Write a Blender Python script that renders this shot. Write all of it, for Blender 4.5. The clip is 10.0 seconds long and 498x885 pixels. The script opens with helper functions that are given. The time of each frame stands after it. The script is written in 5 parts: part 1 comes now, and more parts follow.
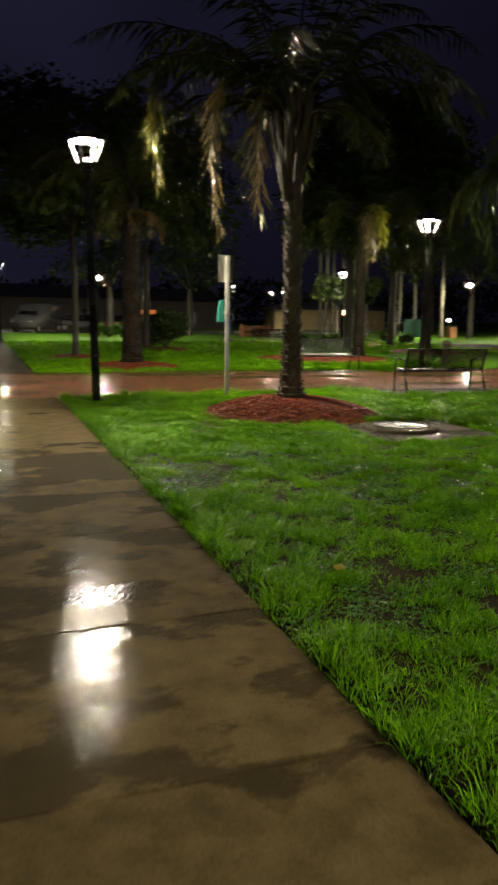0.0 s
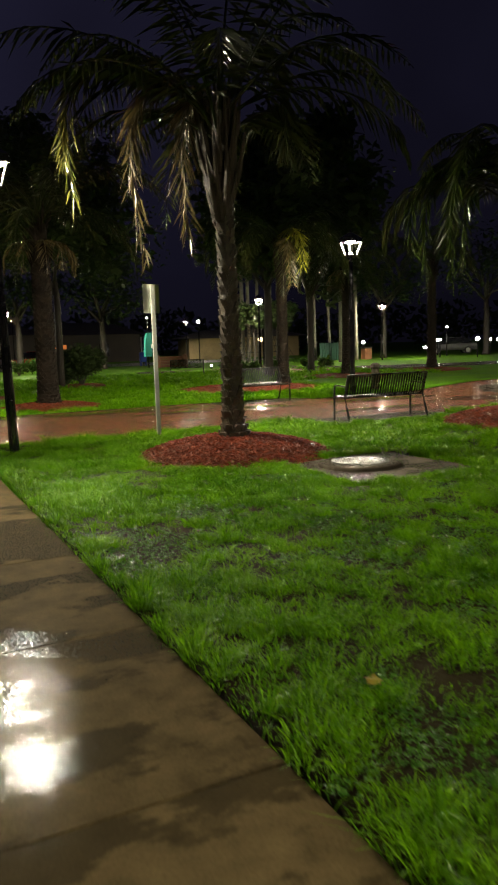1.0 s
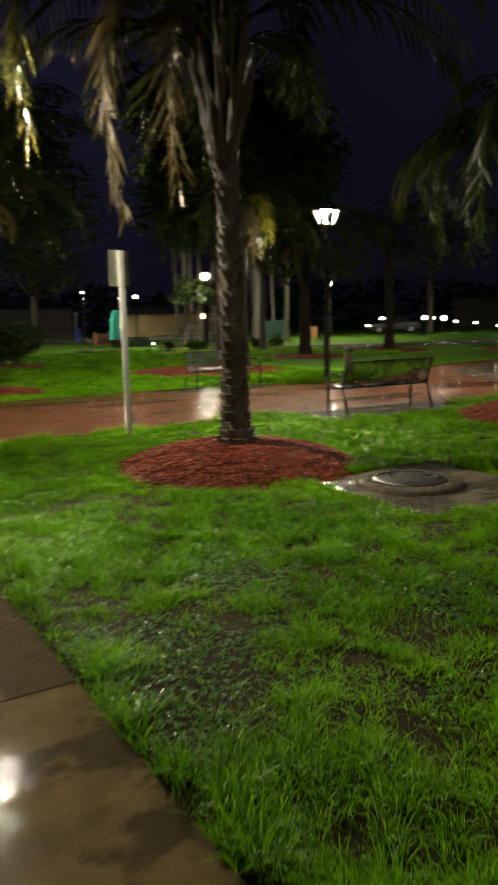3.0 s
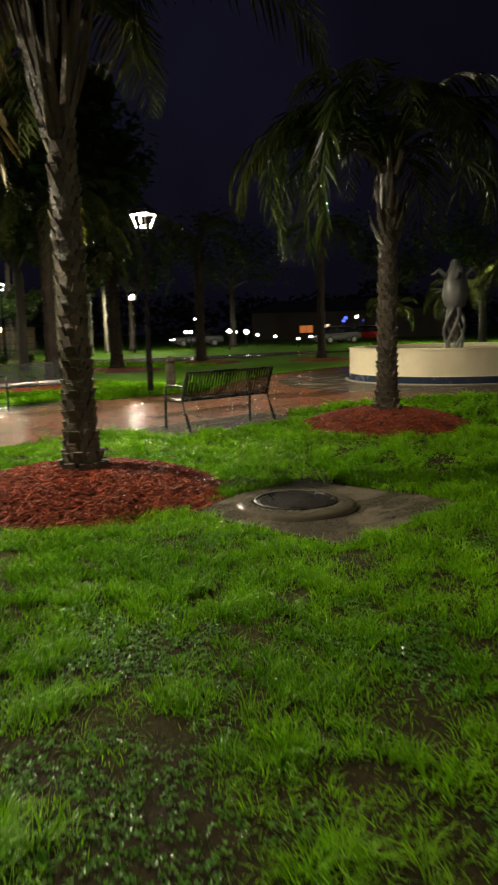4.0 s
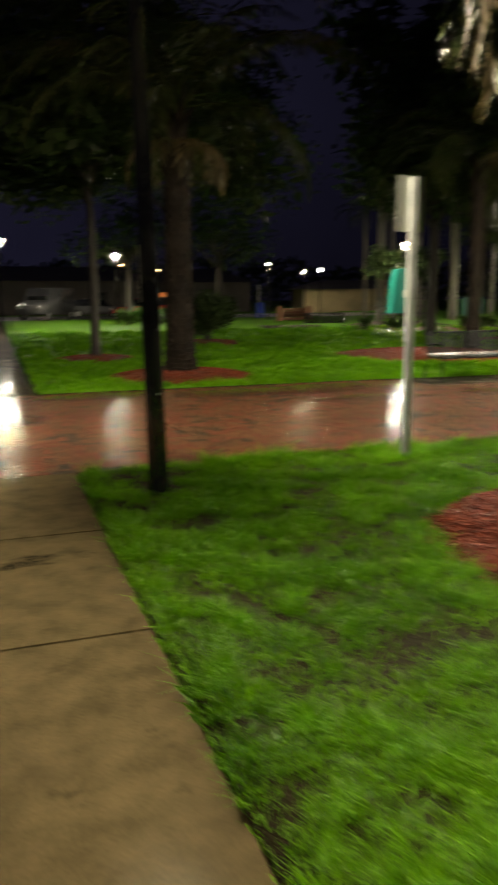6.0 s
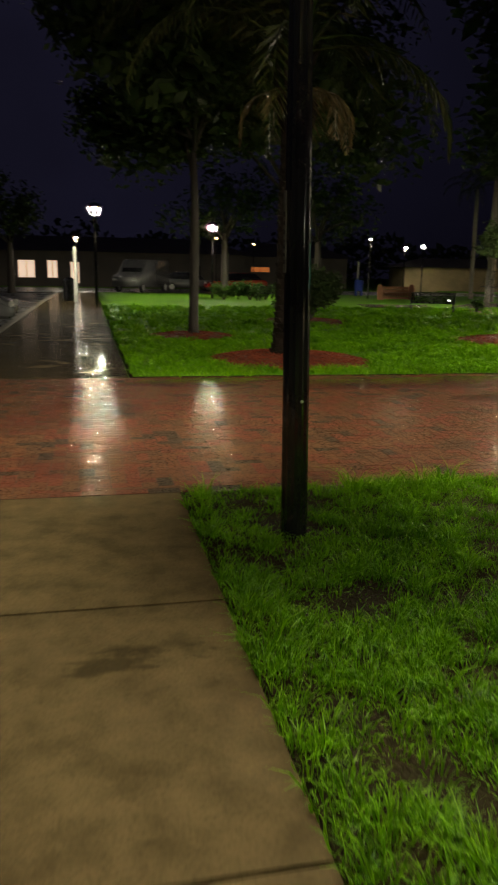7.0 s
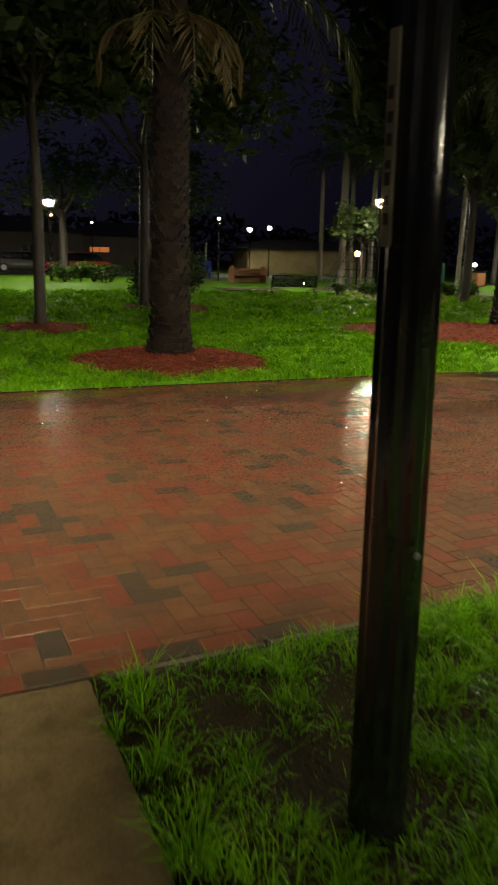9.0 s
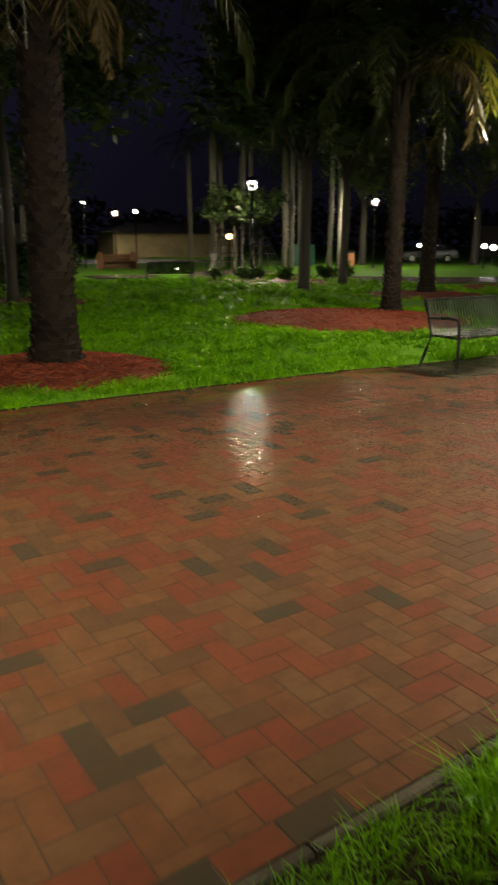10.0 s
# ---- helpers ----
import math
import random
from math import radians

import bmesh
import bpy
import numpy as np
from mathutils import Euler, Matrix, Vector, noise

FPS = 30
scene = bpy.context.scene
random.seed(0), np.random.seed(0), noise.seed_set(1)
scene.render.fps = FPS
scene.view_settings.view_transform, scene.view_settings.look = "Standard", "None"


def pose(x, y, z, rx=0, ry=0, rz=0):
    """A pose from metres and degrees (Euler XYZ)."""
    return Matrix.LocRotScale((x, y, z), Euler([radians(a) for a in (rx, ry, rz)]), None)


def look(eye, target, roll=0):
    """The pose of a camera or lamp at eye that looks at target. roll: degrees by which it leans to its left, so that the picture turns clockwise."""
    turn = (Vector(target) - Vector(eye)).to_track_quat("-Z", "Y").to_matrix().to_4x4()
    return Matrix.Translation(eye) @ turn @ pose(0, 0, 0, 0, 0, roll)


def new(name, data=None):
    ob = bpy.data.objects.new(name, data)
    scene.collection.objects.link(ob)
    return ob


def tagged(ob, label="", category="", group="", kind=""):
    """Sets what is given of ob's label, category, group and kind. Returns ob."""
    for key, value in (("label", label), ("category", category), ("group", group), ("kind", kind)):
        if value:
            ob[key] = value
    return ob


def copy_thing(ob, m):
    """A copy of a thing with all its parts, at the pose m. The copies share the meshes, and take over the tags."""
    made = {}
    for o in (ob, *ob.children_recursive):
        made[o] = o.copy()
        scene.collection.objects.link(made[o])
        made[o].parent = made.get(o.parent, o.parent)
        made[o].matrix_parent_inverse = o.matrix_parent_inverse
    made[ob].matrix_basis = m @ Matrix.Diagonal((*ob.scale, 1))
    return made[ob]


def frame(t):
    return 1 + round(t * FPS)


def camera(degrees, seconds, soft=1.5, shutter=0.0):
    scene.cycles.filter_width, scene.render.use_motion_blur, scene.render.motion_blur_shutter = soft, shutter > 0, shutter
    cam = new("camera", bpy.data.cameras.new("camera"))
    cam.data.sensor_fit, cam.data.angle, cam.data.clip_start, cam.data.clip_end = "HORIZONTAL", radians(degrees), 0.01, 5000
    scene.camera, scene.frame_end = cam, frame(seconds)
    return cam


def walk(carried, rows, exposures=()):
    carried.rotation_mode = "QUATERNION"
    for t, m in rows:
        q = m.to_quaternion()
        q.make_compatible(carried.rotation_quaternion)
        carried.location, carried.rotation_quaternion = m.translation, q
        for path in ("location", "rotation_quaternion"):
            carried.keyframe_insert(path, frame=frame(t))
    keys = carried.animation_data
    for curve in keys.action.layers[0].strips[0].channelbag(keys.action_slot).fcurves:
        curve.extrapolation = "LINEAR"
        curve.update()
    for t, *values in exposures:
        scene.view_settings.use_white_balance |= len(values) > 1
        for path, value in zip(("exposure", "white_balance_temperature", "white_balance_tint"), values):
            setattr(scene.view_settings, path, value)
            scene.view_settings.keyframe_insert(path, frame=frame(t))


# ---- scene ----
cam = camera(36.8, 10.0, soft=2.0, shutter=0.5)
PATH = [
    (0, (-1.160, 1.800, 1.330), (-0.494, 3.657, 1.001), 0.7),
    (0.3, (-1.116, 2.098, 1.325), (-0.332, 3.911, 1.008), -1.2),
    (0.5, (-1.085, 2.359, 1.328), (-0.242, 4.148, 1.027), -2.3),
    (1, (-1.085, 2.845, 1.376), (-0.214, 4.627, 1.118), -1.9),
    (1.5, (-1.006, 3.347, 1.442), (-0.197, 5.159, 1.191), -1.7),
    (2, (-0.976, 3.882, 1.421), (-0.199, 5.707, 1.164), -1.3),
    (2.4, (-0.937, 4.333, 1.43), (-0.118, 6.137, 1.149), -1.4),
    (2.5, (-0.934, 4.432, 1.425), (-0.102, 6.228, 1.136), -1.2),
    (3, (-0.864, 4.976, 1.461), (0.16, 6.663, 1.137), -1.4),
    (3.2, (-0.827, 5.176, 1.428), (0.3, 6.798, 1.112), -1.3),
    (4.3, (-0.541, 6.401, 1.353), (0.954, 7.699, 1.067), -1.4),
    (4.5, (-0.483, 6.557, 1.377), (1.034, 7.83, 1.1), -1.1),
    (5, (-0.495, 7.111, 1.433), (1.041, 8.358, 1.14), -0.6),
    (5.5, (-0.569, 7.729, 1.406), (0.674, 9.264, 1.089), -0.1),
    (5.7, (-0.539, 7.949, 1.399), (0.415, 9.675, 1.07), -0.8),
    (6.8, (-0.547, 9.608, 1.333), (-0.181, 11.528, 0.911), 1.1),
    (7, (-0.513, 9.883, 1.35), (-0.104, 11.791, 0.911), 1.0),
    (7.3, (-0.53, 10.206, 1.293), (-0.042, 12.094, 0.849), 1.1),
    (7.5, (-0.522, 10.486, 1.338), (0.012, 12.359, 0.883), 1.2),
    (8, (-0.474, 11.057, 1.328), (0.171, 12.898, 0.887), 1.3),
    (8.5, (-0.438, 11.687, 1.347), (0.289, 13.49, 0.878), 1.8),
    (9, (-0.418, 12.235, 1.33), (0.382, 14.005, 0.853), 1.5),
    (9.5, (-0.335, 12.753, 1.393), (0.59, 14.456, 0.9), 1.2),
    (10, (-0.325, 13.241, 1.431), (0.759, 14.841, 0.915), 0.3),
]
walk(cam, [(t, look(e, g, r)) for t, e, g, r in PATH],
     exposures=[(0, 0.48), (1.0, 0.54), (1.5, 0.44), (2.5, 0.45), (4.4, 0.55), (5.2, 0.28), (5.6, 0.40), (6.7, 0.12), (7.5, 0.06), (8.5, 0.42), (10, 0.34)])

# ---- night sky and lamps' strength ----
world = bpy.data.worlds.new("night_sky")
scene.world = world
world.use_nodes = True
wn = world.node_tree.nodes
wbg = wn["Background"]
wtc, wnz, wramp = wn.new("ShaderNodeTexCoord"), wn.new("ShaderNodeTexNoise"), wn.new("ShaderNodeValToRGB")
wnz.inputs["Scale"].default_value = 1.6
wnz.inputs["Detail"].default_value = 4.0
wramp.color_ramp.elements[0].position, wramp.color_ramp.elements[1].position = 0.38, 0.7
wramp.color_ramp.elements[0].color = (0.0023, 0.0020, 0.0040, 1)
wramp.color_ramp.elements[1].color = (0.0066, 0.0062, 0.0145, 1)
world.node_tree.links.new(wtc.outputs["Generated"], wnz.inputs["Vector"])
world.node_tree.links.new(wnz.outputs["Fac"], wramp.inputs["Fac"])
world.node_tree.links.new(wramp.outputs["Color"], wbg.inputs["Color"])
wsep, wglow = wn.new("ShaderNodeSeparateXYZ"), wn.new("ShaderNodeMapRange")
world.node_tree.links.new(wtc.outputs["Generated"], wsep.inputs[0])
world.node_tree.links.new(wsep.outputs["X"], wglow.inputs["Value"])
for key, value in (("From Min", -0.15), ("From Max", 0.55), ("To Min", 1.4), ("To Max", 0.74)):
    wglow.inputs[key].default_value = value
world.node_tree.links.new(wglow.outputs["Result"], wbg.inputs["Strength"])
scene.view_settings.exposure = 0.0
LAMP_WATTS = 640.0
LAMP_COLOUR = (1.0, 0.88, 0.62)


# ---- materials ----
def nodes_of(name):
    m = bpy.data.materials.new(name)
    m.use_nodes = True
    return m, m.node_tree, m.node_tree.nodes["Principled BSDF"]


def mix_rgb(nt, fac, a, b, mode="MIX"):
    n = nt.nodes.new("ShaderNodeMix")
    n.data_type, n.blend_type = "RGBA", mode
    for sock, v in ((n.inputs[0], fac), (n.inputs[6], a), (n.inputs[7], b)):
        if isinstance(v, bpy.types.NodeSocket):
            nt.links.new(v, sock)
        else:
            sock.default_value = v if not isinstance(v, tuple) else (*v, 1)
    return n.outputs[2]


def noise_out(nt, scale, detail=4.0, rough=0.55, stretch=None):
    tc = nt.nodes.new("ShaderNodeNewGeometry")
    src = tc.outputs["Position"]
    if stretch:
        mp = nt.nodes.new("ShaderNodeMapping")
        mp.inputs["Scale"].default_value = stretch
        nt.links.new(src, mp.inputs["Vector"])
        src = mp.outputs["Vector"]
    n = nt.nodes.new("ShaderNodeTexNoise")
    n.inputs["Scale"].default_value, n.inputs["Detail"].default_value, n.inputs["Roughness"].default_value = scale, detail, rough
    nt.links.new(src, n.inputs["Vector"])
    return n.outputs["Fac"]


def ramp(nt, fac, lo, hi, a=0.0, b=1.0):
    n = nt.nodes.new("ShaderNodeMapRange")
    n.inputs["From Min"].default_value, n.inputs["From Max"].default_value = lo, hi
    n.inputs["To Min"].default_value, n.inputs["To Max"].default_value = a, b
    nt.links.new(fac, n.inputs["Value"])
    return n.outputs["Result"]


def bump(nt, bsdf, height, strength, distance):
    n = nt.nodes.new("ShaderNodeBump")
    n.inputs["Strength"].default_value, n.inputs["Distance"].default_value = strength, distance
    nt.links.new(height, n.inputs["Height"])
    nt.links.new(n.outputs["Normal"], bsdf.inputs["Normal"])


def surface(name, dark, light, coarse=3.0, fine=60.0, rough=(0.5, 0.8), relief=0.3, depth=0.005, metal=0.0, stretch=None, vary=0.0, spec=0.5):
    """Two scales of colour variation, uneven gloss and fine relief; vary shifts each piece's tone."""
    m, nt, b = nodes_of(name)
    big, small = noise_out(nt, coarse, 4, 0.6, stretch), noise_out(nt, fine, 3, 0.6, stretch)
    f = nt.nodes.new("ShaderNodeMath")
    f.operation = "MULTIPLY_ADD"
    nt.links.new(small, f.inputs[0])
    f.inputs[1].default_value = 0.6
    sub = ramp(nt, big, 0.3, 0.7, -0.2, 0.6)
    nt.links.new(sub, f.inputs[2])
    col = mix_rgb(nt, f.outputs[0], dark, light)
    if vary:
        oi, geo = nt.nodes.new("ShaderNodeObjectInfo"), nt.nodes.new("ShaderNodeNewGeometry")
        add = nt.nodes.new("ShaderNodeMath")
        add.operation = "ADD"
        nt.links.new(oi.outputs["Random"], add.inputs[0])
        nt.links.new(geo.outputs["Random Per Island"], add.inputs[1])
        fr = nt.nodes.new("ShaderNodeMath")
        fr.operation = "FRACT"
        nt.links.new(add.outputs[0], fr.inputs[0])
        hsv = nt.nodes.new("ShaderNodeHueSaturation")
        nt.links.new(col, hsv.inputs["Color"])
        nt.links.new(ramp(nt, fr.outputs[0], 0, 1, 1 - vary, 1 + vary), hsv.inputs["Value"])
        col = hsv.outputs["Color"]
    nt.links.new(col, b.inputs["Base Color"])
    nt.links.new(ramp(nt, big, 0.35, 0.65, rough[0], rough[1]), b.inputs["Roughness"])
    b.inputs["Metallic"].default_value = metal
    b.inputs["Specular IOR Level"].default_value = spec
    if relief:
        bump(nt, b, small, relief, depth)
    return m


def glow(name, colour, strength):
    m, nt, b = nodes_of(name)
    b.inputs["Base Color"].default_value = (*colour, 1)
    b.inputs["Emission Color"].default_value = (*colour, 1)
    b.inputs["Emission Strength"].default_value = strength
    return m


def wet_concrete(name, dark, light, film, lo=0.46, hi=0.52, grain=75.0, chop=0.26, zones=False):
    """Rain-wet concrete: soaked stretches are darker and carry a choppy film of water, the rest is damp and dull."""
    m, nt, b = nodes_of(name)
    big, mid, fine = noise_out(nt, 1.5, 6, 0.62, (1.0, 1.7, 1.0)), noise_out(nt, 6.0, 5, 0.6), noise_out(nt, grain, 3, 0.6)
    oi = nt.nodes.new("ShaderNodeObjectInfo")
    shift = nt.nodes.new("ShaderNodeMath")
    shift.operation = "ADD"
    nt.links.new(big, shift.inputs[0])
    nt.links.new(ramp(nt, oi.outputs["Random"], 0, 1, -0.05, 0.05), shift.inputs[1])
    spread = shift.outputs[0]
    if zones:
        # the slabs lie wettest where the lawn drains on to them and past the brick walk
        geo, sep, zone = nt.nodes.new("ShaderNodeNewGeometry"), nt.nodes.new("ShaderNodeSeparateXYZ"), nt.nodes.new("ShaderNodeValToRGB")
        nt.links.new(geo.outputs["Position"], sep.inputs[0])
        nt.links.new(ramp(nt, sep.outputs["Y"], 0.0, 40.0), zone.inputs["Fac"])
        els = zone.color_ramp.elements
        els[0].position, els[0].color = 0.112, (0.42, 0.42, 0.42, 1)
        els[1].position, els[1].color = 0.145, (0.52, 0.52, 0.52, 1)
        for p, c in ((0.225, 0.55), (0.262, 0.36), (0.36, 0.34), (0.48, 0.60)):
            els.new(p).color = (c, c, c, 1)
        more = nt.nodes.new("ShaderNodeMath")
        more.operation = "ADD"
        nt.links.new(spread, more.inputs[0])
        nt.links.new(ramp(nt, zone.outputs["Color"], 0, 1, -0.5, 0.5), more.inputs[1])
        spread = more.outputs[0]
    wet = ramp(nt, spread, lo, hi)
    stain = mix_rgb(nt, ramp(nt, mid, 0.3, 0.7), dark, light)
    stain = mix_rgb(nt, ramp(nt, fine, 0.42, 0.70, 0.0, 0.35), stain, tuple(0.45 * c for c in dark))
    soaked = mix_rgb(nt, ramp(nt, wet, 0, 1, 0.0, 0.72), stain, tuple(0.32 * c for c in dark))
    hsv = nt.nodes.new("ShaderNodeHueSaturation")
    nt.links.new(soaked, hsv.inputs["Color"])
    nt.links.new(ramp(nt, oi.outputs["Random"], 0, 1, 0.85, 1.15), hsv.inputs["Value"])
    nt.links.new(hsv.outputs["Color"], b.inputs["Base Color"])
    b.inputs["Roughness"].default_value = 0.8
    b.inputs["Specular IOR Level"].default_value = 0.02
    speck = nt.nodes.new("ShaderNodeMath")
    speck.operation = "MULTIPLY"
    nt.links.new(ramp(nt, wet, 0, 1, film[0], film[1]), speck.inputs[0])
    nt.links.new(ramp(nt, noise_out(nt, 62.0, 3, 0.65, (1.5, 0.6, 1.0)), 0.47, 0.58, 0.0, 1.0), speck.inputs[1])
    nt.links.new(speck.outputs[0], b.inputs["Coat Weight"])
    nt.links.new(ramp(nt, wet, 0, 1, 0.11, 0.065), b.inputs["Coat Roughness"])
    b.inputs["Coat IOR"].default_value = 1.33
    h = nt.nodes.new("ShaderNodeMath")
    h.operation = "MULTIPLY_ADD"
    nt.links.new(noise_out(nt, 22.0, 3, 0.6), h.inputs[0])
    h.inputs[1].default_value = 1.3
    nt.links.new(fine, h.inputs[2])
    n = nt.nodes.new("ShaderNodeBump")
    n.inputs["Strength"].default_value, n.inputs["Distance"].default_value = chop, 0.0035
    nt.links.new(h.outputs[0], n.inputs["Height"])
    nt.links.new(n.outputs["Normal"], b.inputs["Coat Normal"])
    nt.links.new(n.outputs["Normal"], b.inputs["Normal"])
    return m


def paver_material():
    """Clay pavers in mixed reds, tans and charcoal, wet, with glossy puddled stretches."""
    m, nt, b = nodes_of("wet_clay_paver")
    oi, geo = nt.nodes.new("ShaderNodeObjectInfo"), nt.nodes.new("ShaderNodeNewGeometry")
    add, fr = nt.nodes.new("ShaderNodeMath"), nt.nodes.new("ShaderNodeMath")
    add.operation, fr.operation = "ADD", "FRACT"
    nt.links.new(oi.outputs["Random"], add.inputs[0])
    nt.links.new(geo.outputs["Random Per Island"], add.inputs[1])
    nt.links.new(add.outputs[0], fr.inputs[0])
    cr = nt.nodes.new("ShaderNodeValToRGB")
    cr.color_ramp.interpolation = "CONSTANT"
    tones = [(0.0, (0.151, 0.044, 0.022)), (0.2, (0.132, 0.054, 0.024)), (0.38, (0.138, 0.062, 0.028)), (0.55, (0.142, 0.039, 0.021)),
             (0.68, (0.121, 0.062, 0.029)), (0.80, (0.094, 0.049, 0.024)), (0.92, (0.046, 0.038, 0.024))]
    els = cr.color_ramp.elements
    els[0].color = (*tones[0][1], 1)
    els[1].position, els[1].color = tones[1][0], (*tones[1][1], 1)
    for p, c in tones[2:]:
        els.new(p).color = (*c, 1)
    nt.links.new(fr.outputs[0], cr.inputs["Fac"])
    big, mid, fine = noise_out(nt, 0.7, 4, 0.6), noise_out(nt, 9.0, 4, 0.6), noise_out(nt, 180.0, 2, 0.6)
    col = mix_rgb(nt, ramp(nt, mid, 0.36, 0.68, 0.0, 0.6), cr.outputs["Color"], (0.070, 0.036, 0.018))
    nt.links.new(col, b.inputs["Base Color"])
    b.inputs["Roughness"].default_value = 0.65
    b.inputs["Specular IOR Level"].default_value = 0.04
    # water stands in hollows, along the low far side and where the pavement crosses
    sep = nt.nodes.new("ShaderNodeSeparateXYZ")
    nt.links.new(geo.outputs["Position"], sep.inputs[0])
    pool = nt.nodes.new("ShaderNodeMath")
    pool.operation, pool.use_clamp = "MULTIPLY_ADD", True
    low = nt.nodes.new("ShaderNodeMath")
    low.operation = "ADD"
    nt.links.new(ramp(nt, sep.outputs["Y"], 17.8, 18.7, 0.0, 0.30), low.inputs[0])
    nt.links.new(ramp(nt, sep.outputs["X"], 0.9, -0.6, 0.0, 0.40), low.inputs[1])
    nt.links.new(ramp(nt, big, 0.44, 0.62), pool.inputs[0])
    pool.inputs[1].default_value = 0.9
    nt.links.new(low.outputs[0], pool.inputs[2])
    speck = nt.nodes.new("ShaderNodeMath")
    speck.operation = "MULTIPLY"
    nt.links.new(ramp(nt, pool.outputs[0], 0, 1, 0.8, 1.0), speck.inputs[0])
    nt.links.new(ramp(nt, noise_out(nt, 42.0, 3, 0.65), 0.45, 0.58, 0.0, 1.0), speck.inputs[1])
    nt.links.new(speck.outputs[0], b.inputs["Coat Weight"])
    nt.links.new(ramp(nt, pool.outputs[0], 0, 1, 0.12, 0.06), b.inputs["Coat Roughness"])
    b.inputs["Coat IOR"].default_value = 1.38
    ripple = noise_out(nt, 34.0, 3, 0.6)
    h = nt.nodes.new("ShaderNodeMath")
    h.operation = "MULTIPLY_ADD"
    nt.links.new(ripple, h.inputs[0])
    h.inputs[1].default_value = 1.5
    nt.links.new(fine, h.inputs[2])
    n = nt.nodes.new("ShaderNodeBump")
    n.inputs["Strength"].default_value, n.inputs["Distance"].default_value = 0.20, 0.0036
    nt.links.new(h.outputs[0], n.inputs["Height"])
    nt.links.new(n.outputs["Normal"], b.inputs["Coat Normal"])
    n = nt.nodes.new("ShaderNodeBump")
    n.inputs["Strength"].default_value, n.inputs["Distance"].default_value = 0.4, 0.004
    nt.links.new(mid, n.inputs["Height"])
    nt.links.new(n.outputs["Normal"], b.inputs["Normal"])
    return m


def water_film(name, ripple=0.25, scale=26.0, rough=0.03, patchy=False):
    """A clear film of water: a rippled mirror over what lies below."""
    m, nt, b = nodes_of(name)
    nt.nodes.remove(b)
    tr, gl, mx, fr = (nt.nodes.new(k) for k in ("ShaderNodeBsdfTransparent", "ShaderNodeBsdfGlossy", "ShaderNodeMixShader", "ShaderNodeFresnel"))
    gl.inputs["Roughness"].default_value = rough
    fr.inputs["IOR"].default_value = 1.33
    n = nt.nodes.new("ShaderNodeBump")
    n.inputs["Strength"].default_value, n.inputs["Distance"].default_value = ripple, 0.006
    nt.links.new(noise_out(nt, scale, 3, 0.55), n.inputs["Height"])
    nt.links.new(n.outputs["Normal"], gl.inputs["Normal"])
    cover = fr.outputs["Fac"]
    if patchy:
        for fac in (ramp(nt, noise_out(nt, 2.3, 6, 0.62, (1, 1.5, 1)), 0.36, 0.54, 0.0, 0.8), ramp(nt, noise_out(nt, 34.0, 3, 0.6, (0.45, 1.6, 1)), 0.40, 0.58, 0.10, 1.0)):
            mul = nt.nodes.new("ShaderNodeMath")
            mul.operation = "MULTIPLY"
            nt.links.new(cover, mul.inputs[0])
            nt.links.new(fac, mul.inputs[1])
            cover = mul.outputs[0]
    nt.links.new(cover, mx.inputs["Fac"])
    nt.links.new(tr.outputs["BSDF"], mx.inputs[1])
    nt.links.new(gl.outputs["BSDF"], mx.inputs[2])
    nt.links.new(mx.outputs["Shader"], nt.nodes["Material Output"].inputs["Surface"])
    return m


def clear_sheet(name, tint):
    """A thin sheet that lets a share of the light straight through."""
    m, nt, b = nodes_of(name)
    nt.nodes.remove(b)
    tr = nt.nodes.new("ShaderNodeBsdfTransparent")
    tr.inputs["Color"].default_value = (tint, tint, tint, 1)
    nt.links.new(tr.outputs["BSDF"], nt.nodes["Material Output"].inputs["Surface"])
    return m


def leaf_material(name, a, c, rough=0.45, thin=0.35, spec=0.2):
    """A thin leaf: each one its own tone, patches of tone, and light that shines through."""
    m, nt, b = nodes_of(name)
    geo = nt.nodes.new("ShaderNodeNewGeometry")
    patch = noise_out(nt, 0.8, 3, 0.6)
    f = nt.nodes.new("ShaderNodeMath")
    f.operation = "MULTIPLY_ADD"
    nt.links.new(geo.outputs["Random Per Island"], f.inputs[0])
    f.inputs[1].default_value = 0.7
    nt.links.new(ramp(nt, patch, 0.35, 0.65, -0.15, 0.35), f.inputs[2])
    col = mix_rgb(nt, f.outputs[0], a, c)
    nt.links.new(col, b.inputs["Base Color"])
    b.inputs["Roughness"].default_value = rough
    b.inputs["Specular IOR Level"].default_value = spec
    tr, mx = nt.nodes.new("ShaderNodeBsdfTranslucent"), nt.nodes.new("ShaderNodeMixShader")
    nt.links.new(col, tr.inputs["Color"])
    mx.inputs["Fac"].default_value = thin
    nt.links.new(b.outputs["BSDF"], mx.inputs[1])
    nt.links.new(tr.outputs["BSDF"], mx.inputs[2])
    nt.links.new(mx.outputs["Shader"], nt.nodes["Material Output"].inputs["Surface"])
    return m


